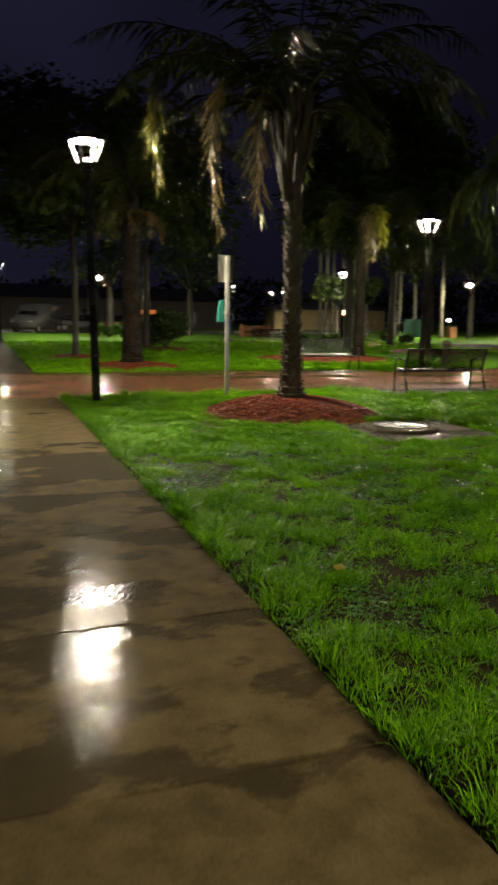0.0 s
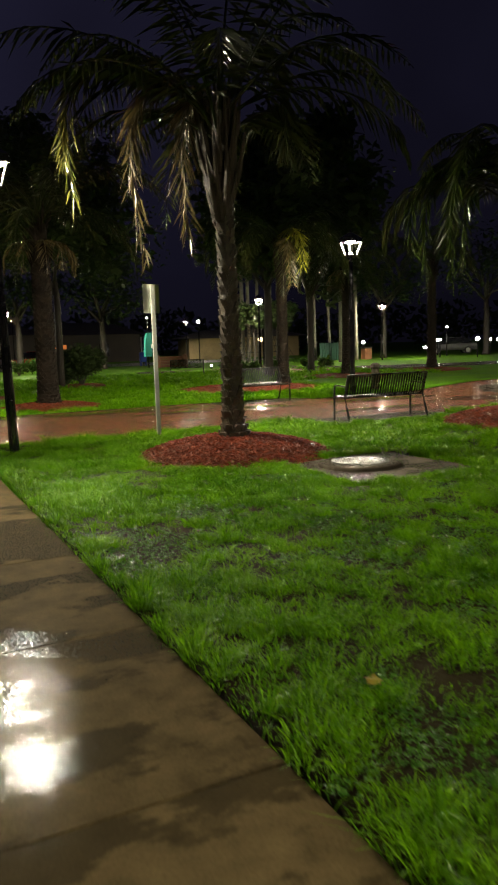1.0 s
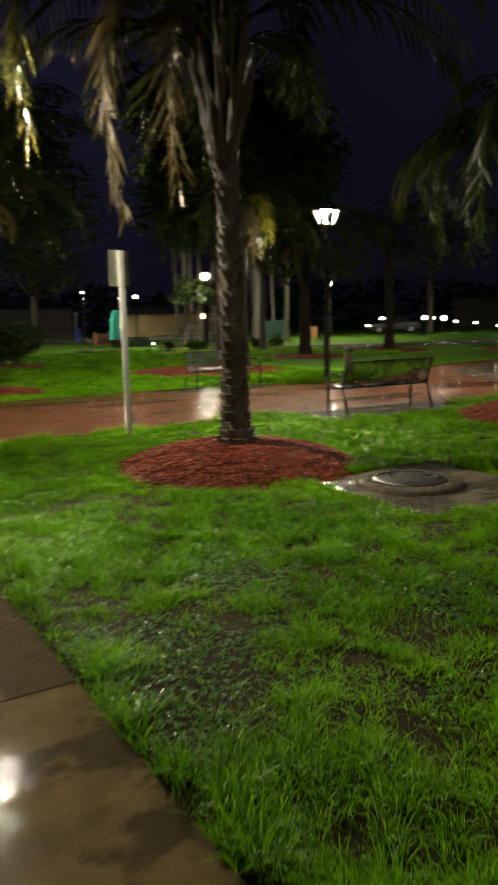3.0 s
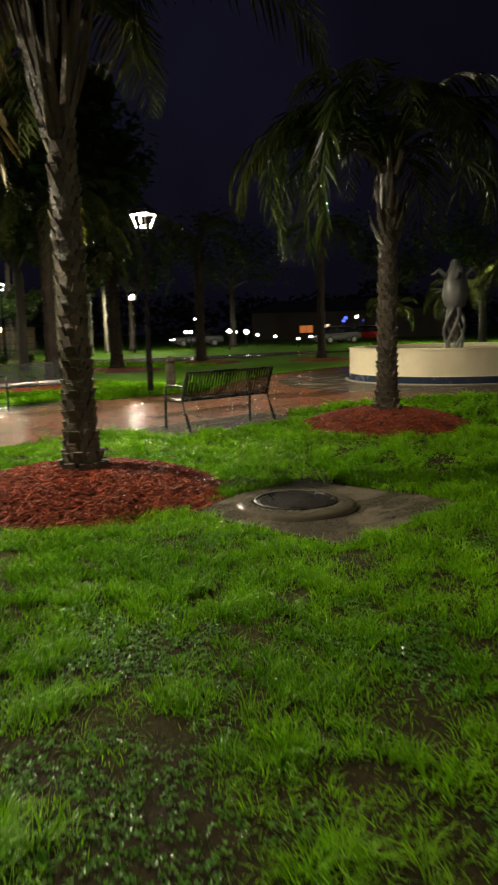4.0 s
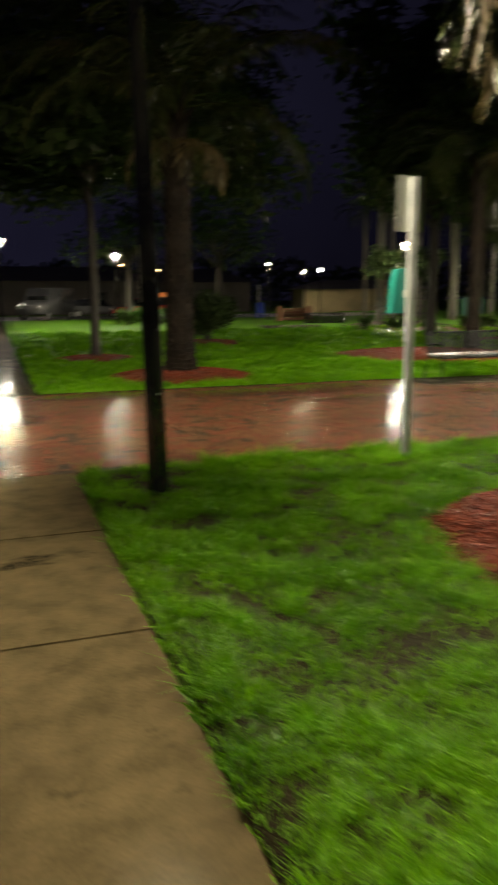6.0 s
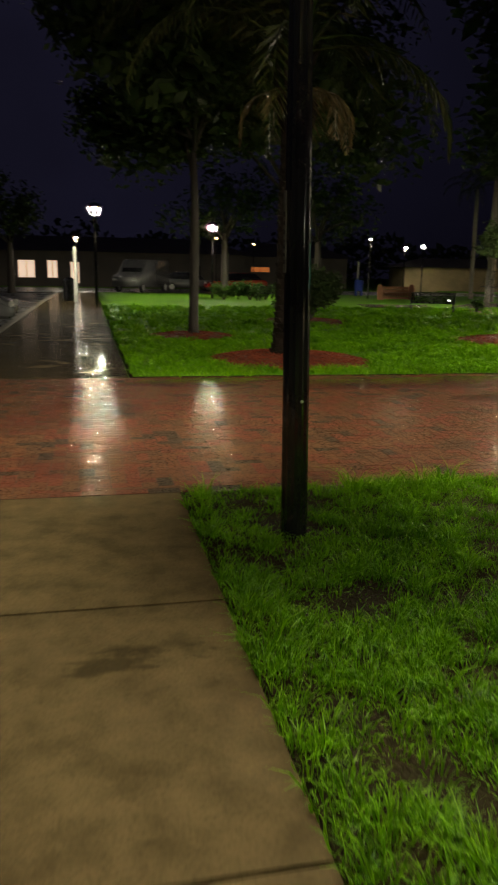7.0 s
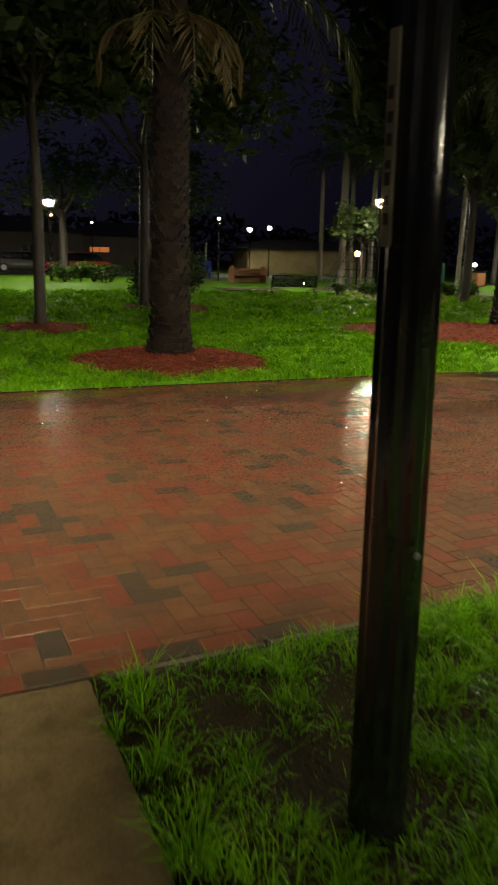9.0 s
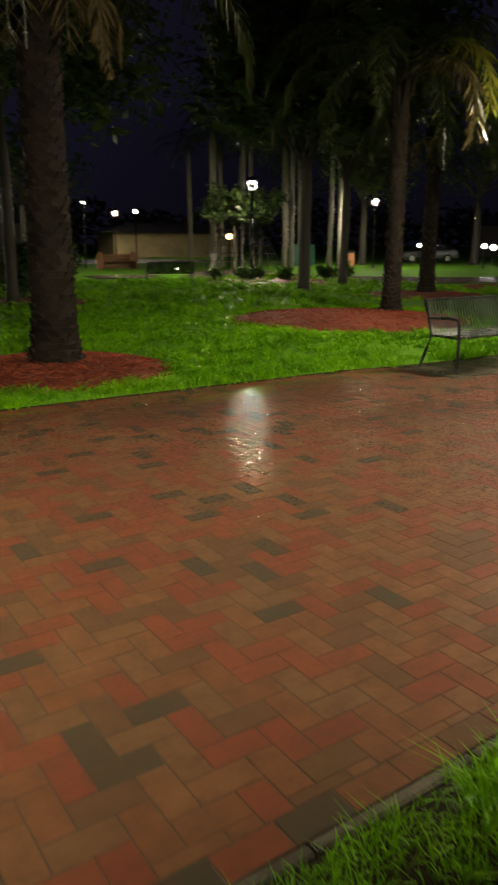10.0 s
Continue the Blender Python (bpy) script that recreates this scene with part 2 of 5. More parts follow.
M = dict(
    slab=wet_concrete("wet_pavement_concrete", (0.076, 0.056, 0.0255), (0.146, 0.107, 0.049), (0.10, 1.0), zones=True),
    pad=wet_concrete("wet_grey_concrete", (0.085, 0.073, 0.053), (0.165, 0.140, 0.100), (0.4, 1.0), 0.36, 0.5, chop=0.5),
    kerb=surface("kerb_concrete", (0.16, 0.14, 0.11), (0.30, 0.27, 0.21), 4, 90, (0.35, 0.6), 0.3),
    paver=paver_material(),
    sand=surface("wet_joint_sand", (0.035, 0.022, 0.014), (0.075, 0.048, 0.030), 4, 150, (0.6, 0.85), 0.4, spec=0.1),
    soil=surface("lawn_soil", (0.012, 0.010, 0.004), (0.034, 0.027, 0.011), 1.4, 45, (0.7, 0.95), 0.6, 0.02, spec=0.05),
    turf=surface("distant_turf", (0.042, 0.130, 0.004), (0.105, 0.240, 0.009), 0.35, 22, (0.75, 0.95), 0.8, 0.03, spec=0.08),
    asphalt=surface("wet_asphalt", (0.022, 0.022, 0.024), (0.055, 0.054, 0.054), 1.0, 120, (0.18, 0.5), 0.3),
    grass=leaf_material("wet_grass_blade", (0.048, 0.160, 0.002), (0.225, 0.495, 0.006), 0.42, 0.36, 0.12),
    clover=leaf_material("clover_leaf", (0.036, 0.135, 0.006), (0.095, 0.260, 0.014), 0.3, 0.3, 0.32),
    straw=leaf_material("dead_grass_blade", (0.10, 0.085, 0.022), (0.19, 0.155, 0.045), 0.6),
    mulch=surface("red_mulch", (0.060, 0.012, 0.006), (0.170, 0.036, 0.016), 5, 70, (0.6, 0.85), 0.7, 0.02, spec=0.2),
    chip=surface("red_mulch_chip", (0.100, 0.018, 0.008), (0.230, 0.048, 0.019), 5, 80, (0.45, 0.7), 0.3, 0.004, vary=0.4, spec=0.25),
    trunk=surface("palm_trunk_bark", (0.012, 0.009, 0.006), (0.080, 0.060, 0.038), 3, 40, (0.4, 0.7), 0.8, 0.02, vary=0.3),
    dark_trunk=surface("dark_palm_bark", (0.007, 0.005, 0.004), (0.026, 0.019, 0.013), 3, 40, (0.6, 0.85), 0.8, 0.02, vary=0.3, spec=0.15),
    pale_trunk=surface("royal_palm_bark", (0.10, 0.09, 0.072), (0.22, 0.20, 0.165), 2, 30, (0.5, 0.7), 0.4, 0.01, stretch=(1, 1, 4)),
    bark=surface("dark_bark", (0.016, 0.013, 0.010), (0.048, 0.038, 0.028), 4, 50, (0.5, 0.8), 0.9, 0.02, stretch=(1, 1, 0.25)),
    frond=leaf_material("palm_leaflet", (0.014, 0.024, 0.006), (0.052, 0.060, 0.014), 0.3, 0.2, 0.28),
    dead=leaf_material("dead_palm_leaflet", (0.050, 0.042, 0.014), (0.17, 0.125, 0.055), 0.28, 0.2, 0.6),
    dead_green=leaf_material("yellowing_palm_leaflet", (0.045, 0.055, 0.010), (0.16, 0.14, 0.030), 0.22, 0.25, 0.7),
    # lighter copy of palm_leaflet: the lamp light is put into its green
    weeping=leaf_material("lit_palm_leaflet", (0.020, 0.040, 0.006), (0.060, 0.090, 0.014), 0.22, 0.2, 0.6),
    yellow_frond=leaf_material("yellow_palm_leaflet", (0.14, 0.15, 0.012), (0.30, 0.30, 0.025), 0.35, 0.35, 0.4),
    leaf=leaf_material("tree_leaf", (0.028, 0.050, 0.016), (0.070, 0.100, 0.034), 0.4),
    bush=leaf_material("bush_leaf", (0.030, 0.075, 0.012), (0.085, 0.150, 0.030), 0.4),
    black=surface("black_enamel", (0.010, 0.010, 0.011), (0.020, 0.020, 0.022), 3, 90, (0.07, 0.15), 0.10, 0.002),
    bench=surface("black_bench_coating", (0.012, 0.013, 0.012), (0.028, 0.030, 0.028), 3, 90, (0.2, 0.35), 0.15, 0.002),
    steel=surface("galvanised_steel", (0.30, 0.31, 0.29), (0.48, 0.49, 0.46), 6, 60, (0.4, 0.55), 0.1, 0.002, metal=0.35),
    alu=surface("sign_aluminium", (0.40, 0.41, 0.36), (0.55, 0.56, 0.50), 3, 60, (0.4, 0.55), 0.05, 0.002, metal=0.2),
    iron=surface("cast_iron", (0.006, 0.0055, 0.005), (0.018, 0.016, 0.014), 6, 80, (0.25, 0.45), 0.4, 0.004, spec=0.35),
    stucco=surface("cream_stucco", (0.46, 0.40, 0.27), (0.60, 0.53, 0.38), 1.5, 60, (0.6, 0.8), 0.3, 0.004),
    navy=surface("navy_tile_band", (0.010, 0.016, 0.034), (0.022, 0.032, 0.062), 4, 40, (0.12, 0.3), 0.1, 0.002),
    bronze=surface("grey_statue_bronze", (0.10, 0.105, 0.10), (0.22, 0.225, 0.215), 4, 40, (0.3, 0.5), 0.3, 0.01, metal=0.3),
    label=surface("aged_label", (0.16, 0.155, 0.13), (0.26, 0.25, 0.21), 20, 90, (0.4, 0.6), 0.0),
    ink=surface("label_ink", (0.015, 0.015, 0.015), (0.03, 0.03, 0.03), 20, 90, (0.5, 0.6), 0.0),
    wood=surface("brown_painted_wood", (0.13, 0.055, 0.025), (0.23, 0.10, 0.045), 3, 40, (0.4, 0.6), 0.3, 0.004, stretch=(1, 6, 6)),
    wall=surface("far_plaster_wall", (0.035, 0.030, 0.027), (0.085, 0.072, 0.062), 0.4, 9, (0.7, 0.9), 0.2),
    yellow=surface("yellow_plaster_wall", (0.13, 0.10, 0.05), (0.34, 0.26, 0.135), 0.5, 9, (0.7, 0.9), 0.2),
    roof=surface("dark_roof_shingle", (0.025, 0.022, 0.022), (0.055, 0.048, 0.046), 2, 20, (0.6, 0.8), 0.4, 0.02),
    teal=surface("teal_metal_roof", (0.008, 0.12, 0.095), (0.014, 0.18, 0.14), 2, 20, (0.3, 0.5), 0.1),
    dark_green=surface("dark_green_paint", (0.006, 0.035, 0.022), (0.012, 0.055, 0.035), 2, 20, (0.4, 0.6), 0.1),
    blue=surface("blue_plastic", (0.008, 0.03, 0.22), (0.015, 0.05, 0.32), 4, 40, (0.3, 0.5), 0.1),
    lit_bar_white=surface("white_for_lit_bar", (0.55, 0.56, 0.57), (0.66, 0.67, 0.68), 3, 40, (0.12, 0.25), 0.0),
    red_paint=surface("red_car_paint", (0.28, 0.018, 0.014), (0.36, 0.028, 0.020), 3, 40, (0.12, 0.25), 0.0),
    grey_paint=surface("silver_car_paint", (0.18, 0.185, 0.19), (0.25, 0.255, 0.26), 3, 40, (0.12, 0.25), 0.0, metal=0.4),
    rubber=surface("tyre_rubber", (0.012, 0.012, 0.012), (0.025, 0.025, 0.025), 5, 60, (0.6, 0.8), 0.2),
    glass_dark=surface("dark_car_glass", (0.01, 0.011, 0.013), (0.02, 0.021, 0.024), 3, 30, (0.05, 0.1), 0.0),
    rope=surface("dark_climbing_rope", (0.02, 0.02, 0.02), (0.04, 0.04, 0.038), 8, 60, (0.7, 0.9), 0.2),
    water=surface("fountain_water", (0.010, 0.016, 0.018), (0.016, 0.024, 0.026), 3, 14, (0.03, 0.06), 0.15, 0.01),
    film=water_film("rain_film", 0.40, 30.0, 0.05, True),
    puddle=water_film("standing_rain_water", 0.75, 16.0, 0.03),
    lantern_glass=clear_sheet("lantern_glass", 0.96),
    lens=clear_sheet("light_dimming_sheet", 0.15),
    led=glow("lamp_light_source", (1.0, 0.89, 0.66), 3500.0),
    pane=glow("lit_cone_glow", (1.0, 0.97, 0.92), 5.0),
    far_white=glow("distant_white_lamp", (1.0, 0.95, 0.86), 14.0),
    far_warm=glow("warm_globe_lamp", (1.0, 0.60, 0.26), 10.0),
    far_orange=glow("orange_shop_light", (1.0, 0.28, 0.06), 0.28),
    far_blue=glow("blue_neon", (0.06, 0.09, 1.0), 3.0),
    far_red=glow("red_tail_light", (1.0, 0.04, 0.03), 2.5),
    far_green=glow("green_sign_light", (0.05, 0.8, 0.35), 0.8),
    window=glow("lit_window", (1.0, 0.72, 0.52), 0.75),
)


# ---- building blocks ----
def mesh_object(name, bm, material, smooth=False, parent=None, label=""):
    me = bpy.data.meshes.new(name)
    bm.to_mesh(me)
    bm.free()
    me.materials.append(material)
    if smooth:
        for p in me.polygons:
            p.use_smooth = True
    ob = new(name, me)
    if parent:
        ob.parent = parent
    if label:
        ob["label"] = label
    return ob


def part(name, bm, material, parent, label="", smooth=False):
    return mesh_object(name, bm, material, smooth, parent, label)


def raw_mesh(name, verts, faces_start, loops, material, parent=None, smooth=False):
    """A mesh out of flat arrays: quick for many small pieces."""
    me = bpy.data.meshes.new(name)
    me.vertices.add(len(verts))
    me.vertices.foreach_set("co", np.asarray(verts, dtype=np.float32).ravel())
    me.loops.add(len(loops))
    me.loops.foreach_set("vertex_index", np.asarray(loops, dtype=np.int32))
    me.polygons.add(len(faces_start))
    me.polygons.foreach_set("loop_start", np.asarray(faces_start, dtype=np.int32))
    me.polygons.foreach_set("use_smooth", np.zeros(len(faces_start), dtype=bool))
    me.update(calc_edges=True)
    me.validate()
    me.materials.append(material)
    ob = new(name, me)
    if parent:
        ob.parent = parent
    return ob


def thing(name, at, rz=0.0, label="", category="", group="", kind=""):
    ob = new(name)
    ob.empty_display_size = 0.1
    ob.matrix_world = pose(*at, 0, 0, rz)
    return tagged(ob, label, category, group, kind)


def box(bm, x0, x1, y0, y1, z0, z1, m=None):
    vs = [bm.verts.new(v) for v in ((x0, y0, z0), (x1, y0, z0), (x1, y1, z0), (x0, y1, z0), (x0, y0, z1), (x1, y0, z1), (x1, y1, z1), (x0, y1, z1))]
    if m is not None:
        for v in vs:
            v.co = m @ v.co
    for f in ((0, 3, 2, 1), (4, 5, 6, 7), (0, 1, 5, 4), (1, 2, 6, 5), (2, 3, 7, 6), (3, 0, 4, 7)):
        bm.faces.new([vs[i] for i in f])
    return vs


def soft_box(x0, x1, y0, y1, z0, z1, bevel=0.01, seg=2):
    bm = bmesh.new()
    box(bm, x0, x1, y0, y1, z0, z1)
    bmesh.ops.bevel(bm, geom=bm.edges[:], offset=bevel, segments=seg, affect="EDGES")
    return bm


def lathe(bm, rows, n=16, centre=(0, 0), cap=True, wobble=0.0, rnd=None):
    """rows of (radius, z) turned round a vertical axis."""
    rings = []
    for r, z in rows:
        ring = []
        for i in range(n):
            a = 2 * math.pi * i / n
            rr = r * (1 + (rnd.uniform(-wobble, wobble) if wobble else 0))
            ring.append(bm.verts.new((centre[0] + rr * math.cos(a), centre[1] + rr * math.sin(a), z)))
        rings.append(ring)
    for a, b in zip(rings, rings[1:]):
        for i in range(n):
            bm.faces.new((a[i], a[(i + 1) % n], b[(i + 1) % n], b[i]))
    if cap:
        bm.faces.new(rings[0][::-1])
        bm.faces.new(rings[-1])
    return rings


def tube(bm, pts, radius, n=8):
    """A round bar along a line of points; radius may be a list."""
    pts = [Vector(p) for p in pts]
    rs = radius if isinstance(radius, (list, tuple)) else [radius] * len(pts)
    rings = []
    for i, p in enumerate(pts):
        d = (pts[min(i + 1, len(pts) - 1)] - pts[max(i - 1, 0)]).normalized()
        side = d.cross(Vector((0, 0, 1))) if abs(d.z) < 0.95 else d.cross(Vector((0, 1, 0)))
        side.normalize()
        up = side.cross(d)
        rings.append([bm.verts.new(p + rs[i] * (math.cos(2 * math.pi * k / n) * side + math.sin(2 * math.pi * k / n) * up)) for k in range(n)])
    for a, b in zip(rings, rings[1:]):
        for k in range(n):
            bm.faces.new((a[k], a[(k + 1) % n], b[(k + 1) % n], b[k]))
    bm.faces.new(rings[0][::-1])
    bm.faces.new(rings[-1])


def flat_patch(name, outline, z, material, label, category="", kind="structure", skirt=0.08):
    """A flat sheet with an outline and a thickness."""
    bm = bmesh.new()
    top = [bm.verts.new((x, y, z)) for x, y in outline]
    low = [bm.verts.new((x, y, z - skirt)) for x, y in outline]
    f = bm.faces.new(top)
    n = len(top)
    for i in range(n):
        bm.faces.new((top[i], low[i], low[(i + 1) % n], top[(i + 1) % n]))
    f.normal_update()
    if f.normal.z < 0:
        bmesh.ops.reverse_faces(bm, faces=bm.faces[:])
    bmesh.ops.triangulate(bm, faces=[f])
    return tagged(mesh_object(name, bm, material), label, category, kind=kind)


# ---- plan ----
EDGE_Y = 14.42           # where the pavement meets the brick walk
FAR_Y = 19.75
FOUNTAIN = (17.0, 15.6)
NEAR_EDGE = [(-2.4, EDGE_Y), (0.0, EDGE_Y), (5.55, 14.50), (5.62, 13.42), (8.30, 13.22), (8.45, 13.98), (10.0, 13.98), (12.0, 13.35), (13.4, 11.9), (14.2, 10.6), (20.0, 9.0), (34.0, 9.0)]
FAR_EDGE = [(-2.4, FAR_Y), (5.6, 19.72), (6.1, 19.62), (8.3, 19.55), (8.6, 18.75), (11.0, 18.55), (13.0, 19.7), (16.0, 21.2), (20.0, 21.6), (34.0, 21.2)]


def edge_at(line, x):
    for (xa, ya), (xb, yb) in zip(line, line[1:]):
        if xa <= x <= xb:
            return ya + (yb - ya) * (x - xa) / max(xb - xa, 1e-6)
    return line[0][1] if x < line[0][0] else line[-1][1]


MULCH = [(2.90, 11.45, 1.20, 0.24), (8.05, 11.80, 1.15, 0.24), (2.60, 21.50, 1.30, 0.14), (1.68, 26.1, 1.0, 0.10), (5.6, 31.2, 1.5, 0.12), (9.4, 24.2, 2.3, 0.14), (15.9, 28.4, 1.8, 0.12), (21.2, 29.5, 1.8, 0.12), (24.7, 25.8, 1.5, 0.10)]
PAD = ((3.00, 10.24), (3.03, 8.80), (4.58, 8.74), (4.42, 10.44))


def in_poly(x, y, poly):
    hit = False
    for (xa, ya), (xb, yb) in zip(poly, poly[1:] + poly[:1]):
        if (ya > y) != (yb > y) and x < xa + (xb - xa) * (y - ya) / (yb - ya):
            hit = not hit
    return hit


def mound(x, y):
    h = 0.0
    for mx, my, r, top in MULCH:
        d = math.hypot(x - mx, y - my) / r
        if d < 1:
            h = max(h, top * (1 - d * d) ** 0.8)
    return h


# ---- ground ----
bm = bmesh.new()
bmesh.ops.create_grid(bm, x_segments=60, y_segments=60, size=450)
for v in bm.verts:
    v.co.z = -0.12
tagged(mesh_object("ground", bm, M["turf"]), "dark park ground that runs to the horizon", "ground", kind="structure")


def lawn(name, x0, x1, y_low, y_high, step, label):
    """A lawn sheet between two edge lines, softly uneven."""
    nx = max(2, int((x1 - x0) / step))
    ny = max(2, int(30 / step))
    bm = bmesh.new()
    grid = []
    for i in range(nx + 1):
        x = x0 + (x1 - x0) * i / nx
        a, b = y_low(x), y_high(x)
        col = []
        for j in range(ny + 1):
            f = j / ny
            y = a + (b - a) * f
            fade = min(1.0, 8 * min(f, 1 - f), (x - x0) * 2 + 0.0)
            z = 0.012 + 0.028 * fade * noise.noise((x * 0.7, y * 0.7, 0)) + 0.012 * fade * noise.noise((x * 3, y * 3, 4))
            if in_poly(x, y, list(PAD)):
                z = -0.03
            col.append(bm.verts.new((x, y, max(z, -0.03))))
        grid.append(col)
    for i in range(nx):
        for j in range(ny):
            bm.faces.new((grid[i][j], grid[i + 1][j], grid[i + 1][j + 1], grid[i][j + 1]))
    # a skirt that closes the sheet to the ground
    rim = [e for e in bm.edges if e.is_boundary]
    for v in bmesh.ops.extrude_edge_only(bm, edges=rim)["geom"]:
        if isinstance(v, bmesh.types.BMVert):
            v.co.z = -0.12
    bm.normal_update()
    rim_faces = [k for k, f in enumerate(bm.faces) if abs(f.normal.z) < 0.5]
    ob = mesh_object(name, bm, M["soil"] if step < 0.5 else M["turf"], True)
    ob.data.materials.append(M["soil"])
    for k in rim_faces:
        ob.data.polygons[k].material_index = 1
    return tagged(ob, label, "lawn", kind="structure")


lawn("lawn_south", 0.03, 34.0, lambda x: -22.0, lambda x: edge_at(NEAR_EDGE, x) - 0.07, 0.25, "wet green lawn beside the concrete pavement")
lawn("lawn_north", 0.03, 34.0, lambda x: edge_at(FAR_EDGE, x) + 0.006, lambda x: 62.0, 0.6, "wide wet lawn beyond the brick walk")
flat_patch("lawn_east", [(34.05, -22), (110, -22), (110, 95), (34.05, 95)], 0.0, M["turf"], "far lawn of the park", "lawn")
flat_patch("road", [(-45, 62.1), (34, 62.1), (34, 76), (-45, 76)], -0.03, M["asphalt"], "wet asphalt street along the park", "road")
flat_patch("car_park", [(-45, -40), (-2.62, -40), (-2.62, 62), (-45, 62)], -0.10, M["asphalt"], "wet dark asphalt car park below the kerb", "car park")
flat_patch("brick_bed", NEAR_EDGE + FAR_EDGE[::-1], -0.0022, M["sand"], "dark wet sand in the joints of the brick walk", "paving bed")
kb = thing("kerb", (0, 0, 0), 0, "pale concrete kerb along the pavement", "kerb", kind="structure")
for i in range(24):
    part("kerb_stone", soft_box(-2.60, -2.43, -12 + i * 3.0 + 0.004, -9 + i * 3.0 - 0.004, -0.12, 0.02, 0.012, 2), M["kerb"], kb)
ed = thing("concrete_edging", (0, 0, 0), 0, "narrow concrete edging between brick and grass", "edging", kind="structure")
for i in range(9):
    x = 0.06 + i * 0.6
    y = edge_at(NEAR_EDGE, x)
    o = part("edging_stone", soft_box(0, 0.592, -0.042, 0.0, -0.1, 0.004, 0.006, 2), M["pad"], ed)
    o.matrix_basis = pose(x, y - 0.004, 0, 0, 0, 0.8)

# pavement of poured slabs
pv = thing("pavement", (0, 0, 0), 0, "wet brown-grey concrete pavement of poured slabs", "pavement", kind="structure")
JOINTS = [-9.0, -7.4, -5.8, -4.2, -2.65, -1.1, 0.5, 2.1, 3.71, 4.89, 6.33, 7.84, 9.38, 11.31, 12.79, EDGE_Y - 0.008]
for a, b in zip(JOINTS, JOINTS[1:]):
    part("slab", soft_box(-2.42, 0.02, a + 0.002, b - 0.002, -0.11, 0.0, 0.006, 2), M["slab"], pv)
for i in range(26):
    a = FAR_Y + 0.01 + i * 1.56
    part("slab", soft_box(-2.42, -0.02, a + 0.002, a + 1.558, -0.11, random.uniform(-0.004, 0.002), 0.006, 2), M["slab"], pv)
# concrete pads below the benches and the apron of the fountain
flat_patch("bench_pad_south", [(5.63, 13.44), (8.28, 13.24), (8.36, 14.42), (5.66, 14.52)], 0.004, M["pad"], "wet grey concrete pad below a bench", "concrete pad")
flat_patch("bench_pad_north", [(6.12, 18.70), (8.28, 18.70), (8.28, 19.53), (6.12, 19.60)], 0.004, M["pad"], "wet grey concrete pad below a bench", "concrete pad")
flat_patch("far_path", [(14.6, 40.6), (15.0, 38.4), (16.6, 35.2), (18.2, 33.6), (21.4, 32.4), (34.0, 30.6), (34.0, 34.0), (25.5, 35.6), (22.6, 37.8), (21.0, 41.0), (23.0, 47.0), (19.5, 47.0)], 0.045, M["pad"], "wet concrete path that curves past the mulch bed", "path")
flat_patch("play_pad", [(11.6, 41.4), (14.4, 41.0), (15.2, 43.6), (12.0, 44.2)], 0.045, M["pad"], "small wet concrete pad on the lawn", "concrete pad")
n = 40
flat_patch("fountain_apron", [(FOUNTAIN[0] + 4.5 * math.cos(2 * math.pi * i / n), FOUNTAIN[1] + 4.5 * math.sin(2 * math.pi * i / n)) for i in range(n)], 0.004, M["pad"], "ring of wet grey concrete round the fountain", "apron")


# ---- street lamps ----
def lantern_light(x, y, z):
    """The bulb below the lantern's roof."""
    data = bpy.data.lights.new("lamp_light", "POINT")
    data.energy, data.color, data.shadow_soft_size = LAMP_WATTS, LAMP_COLOUR, 0.05
    ob = new("lamp_light", data)
    ob.location = (x, y, z)
    return ob


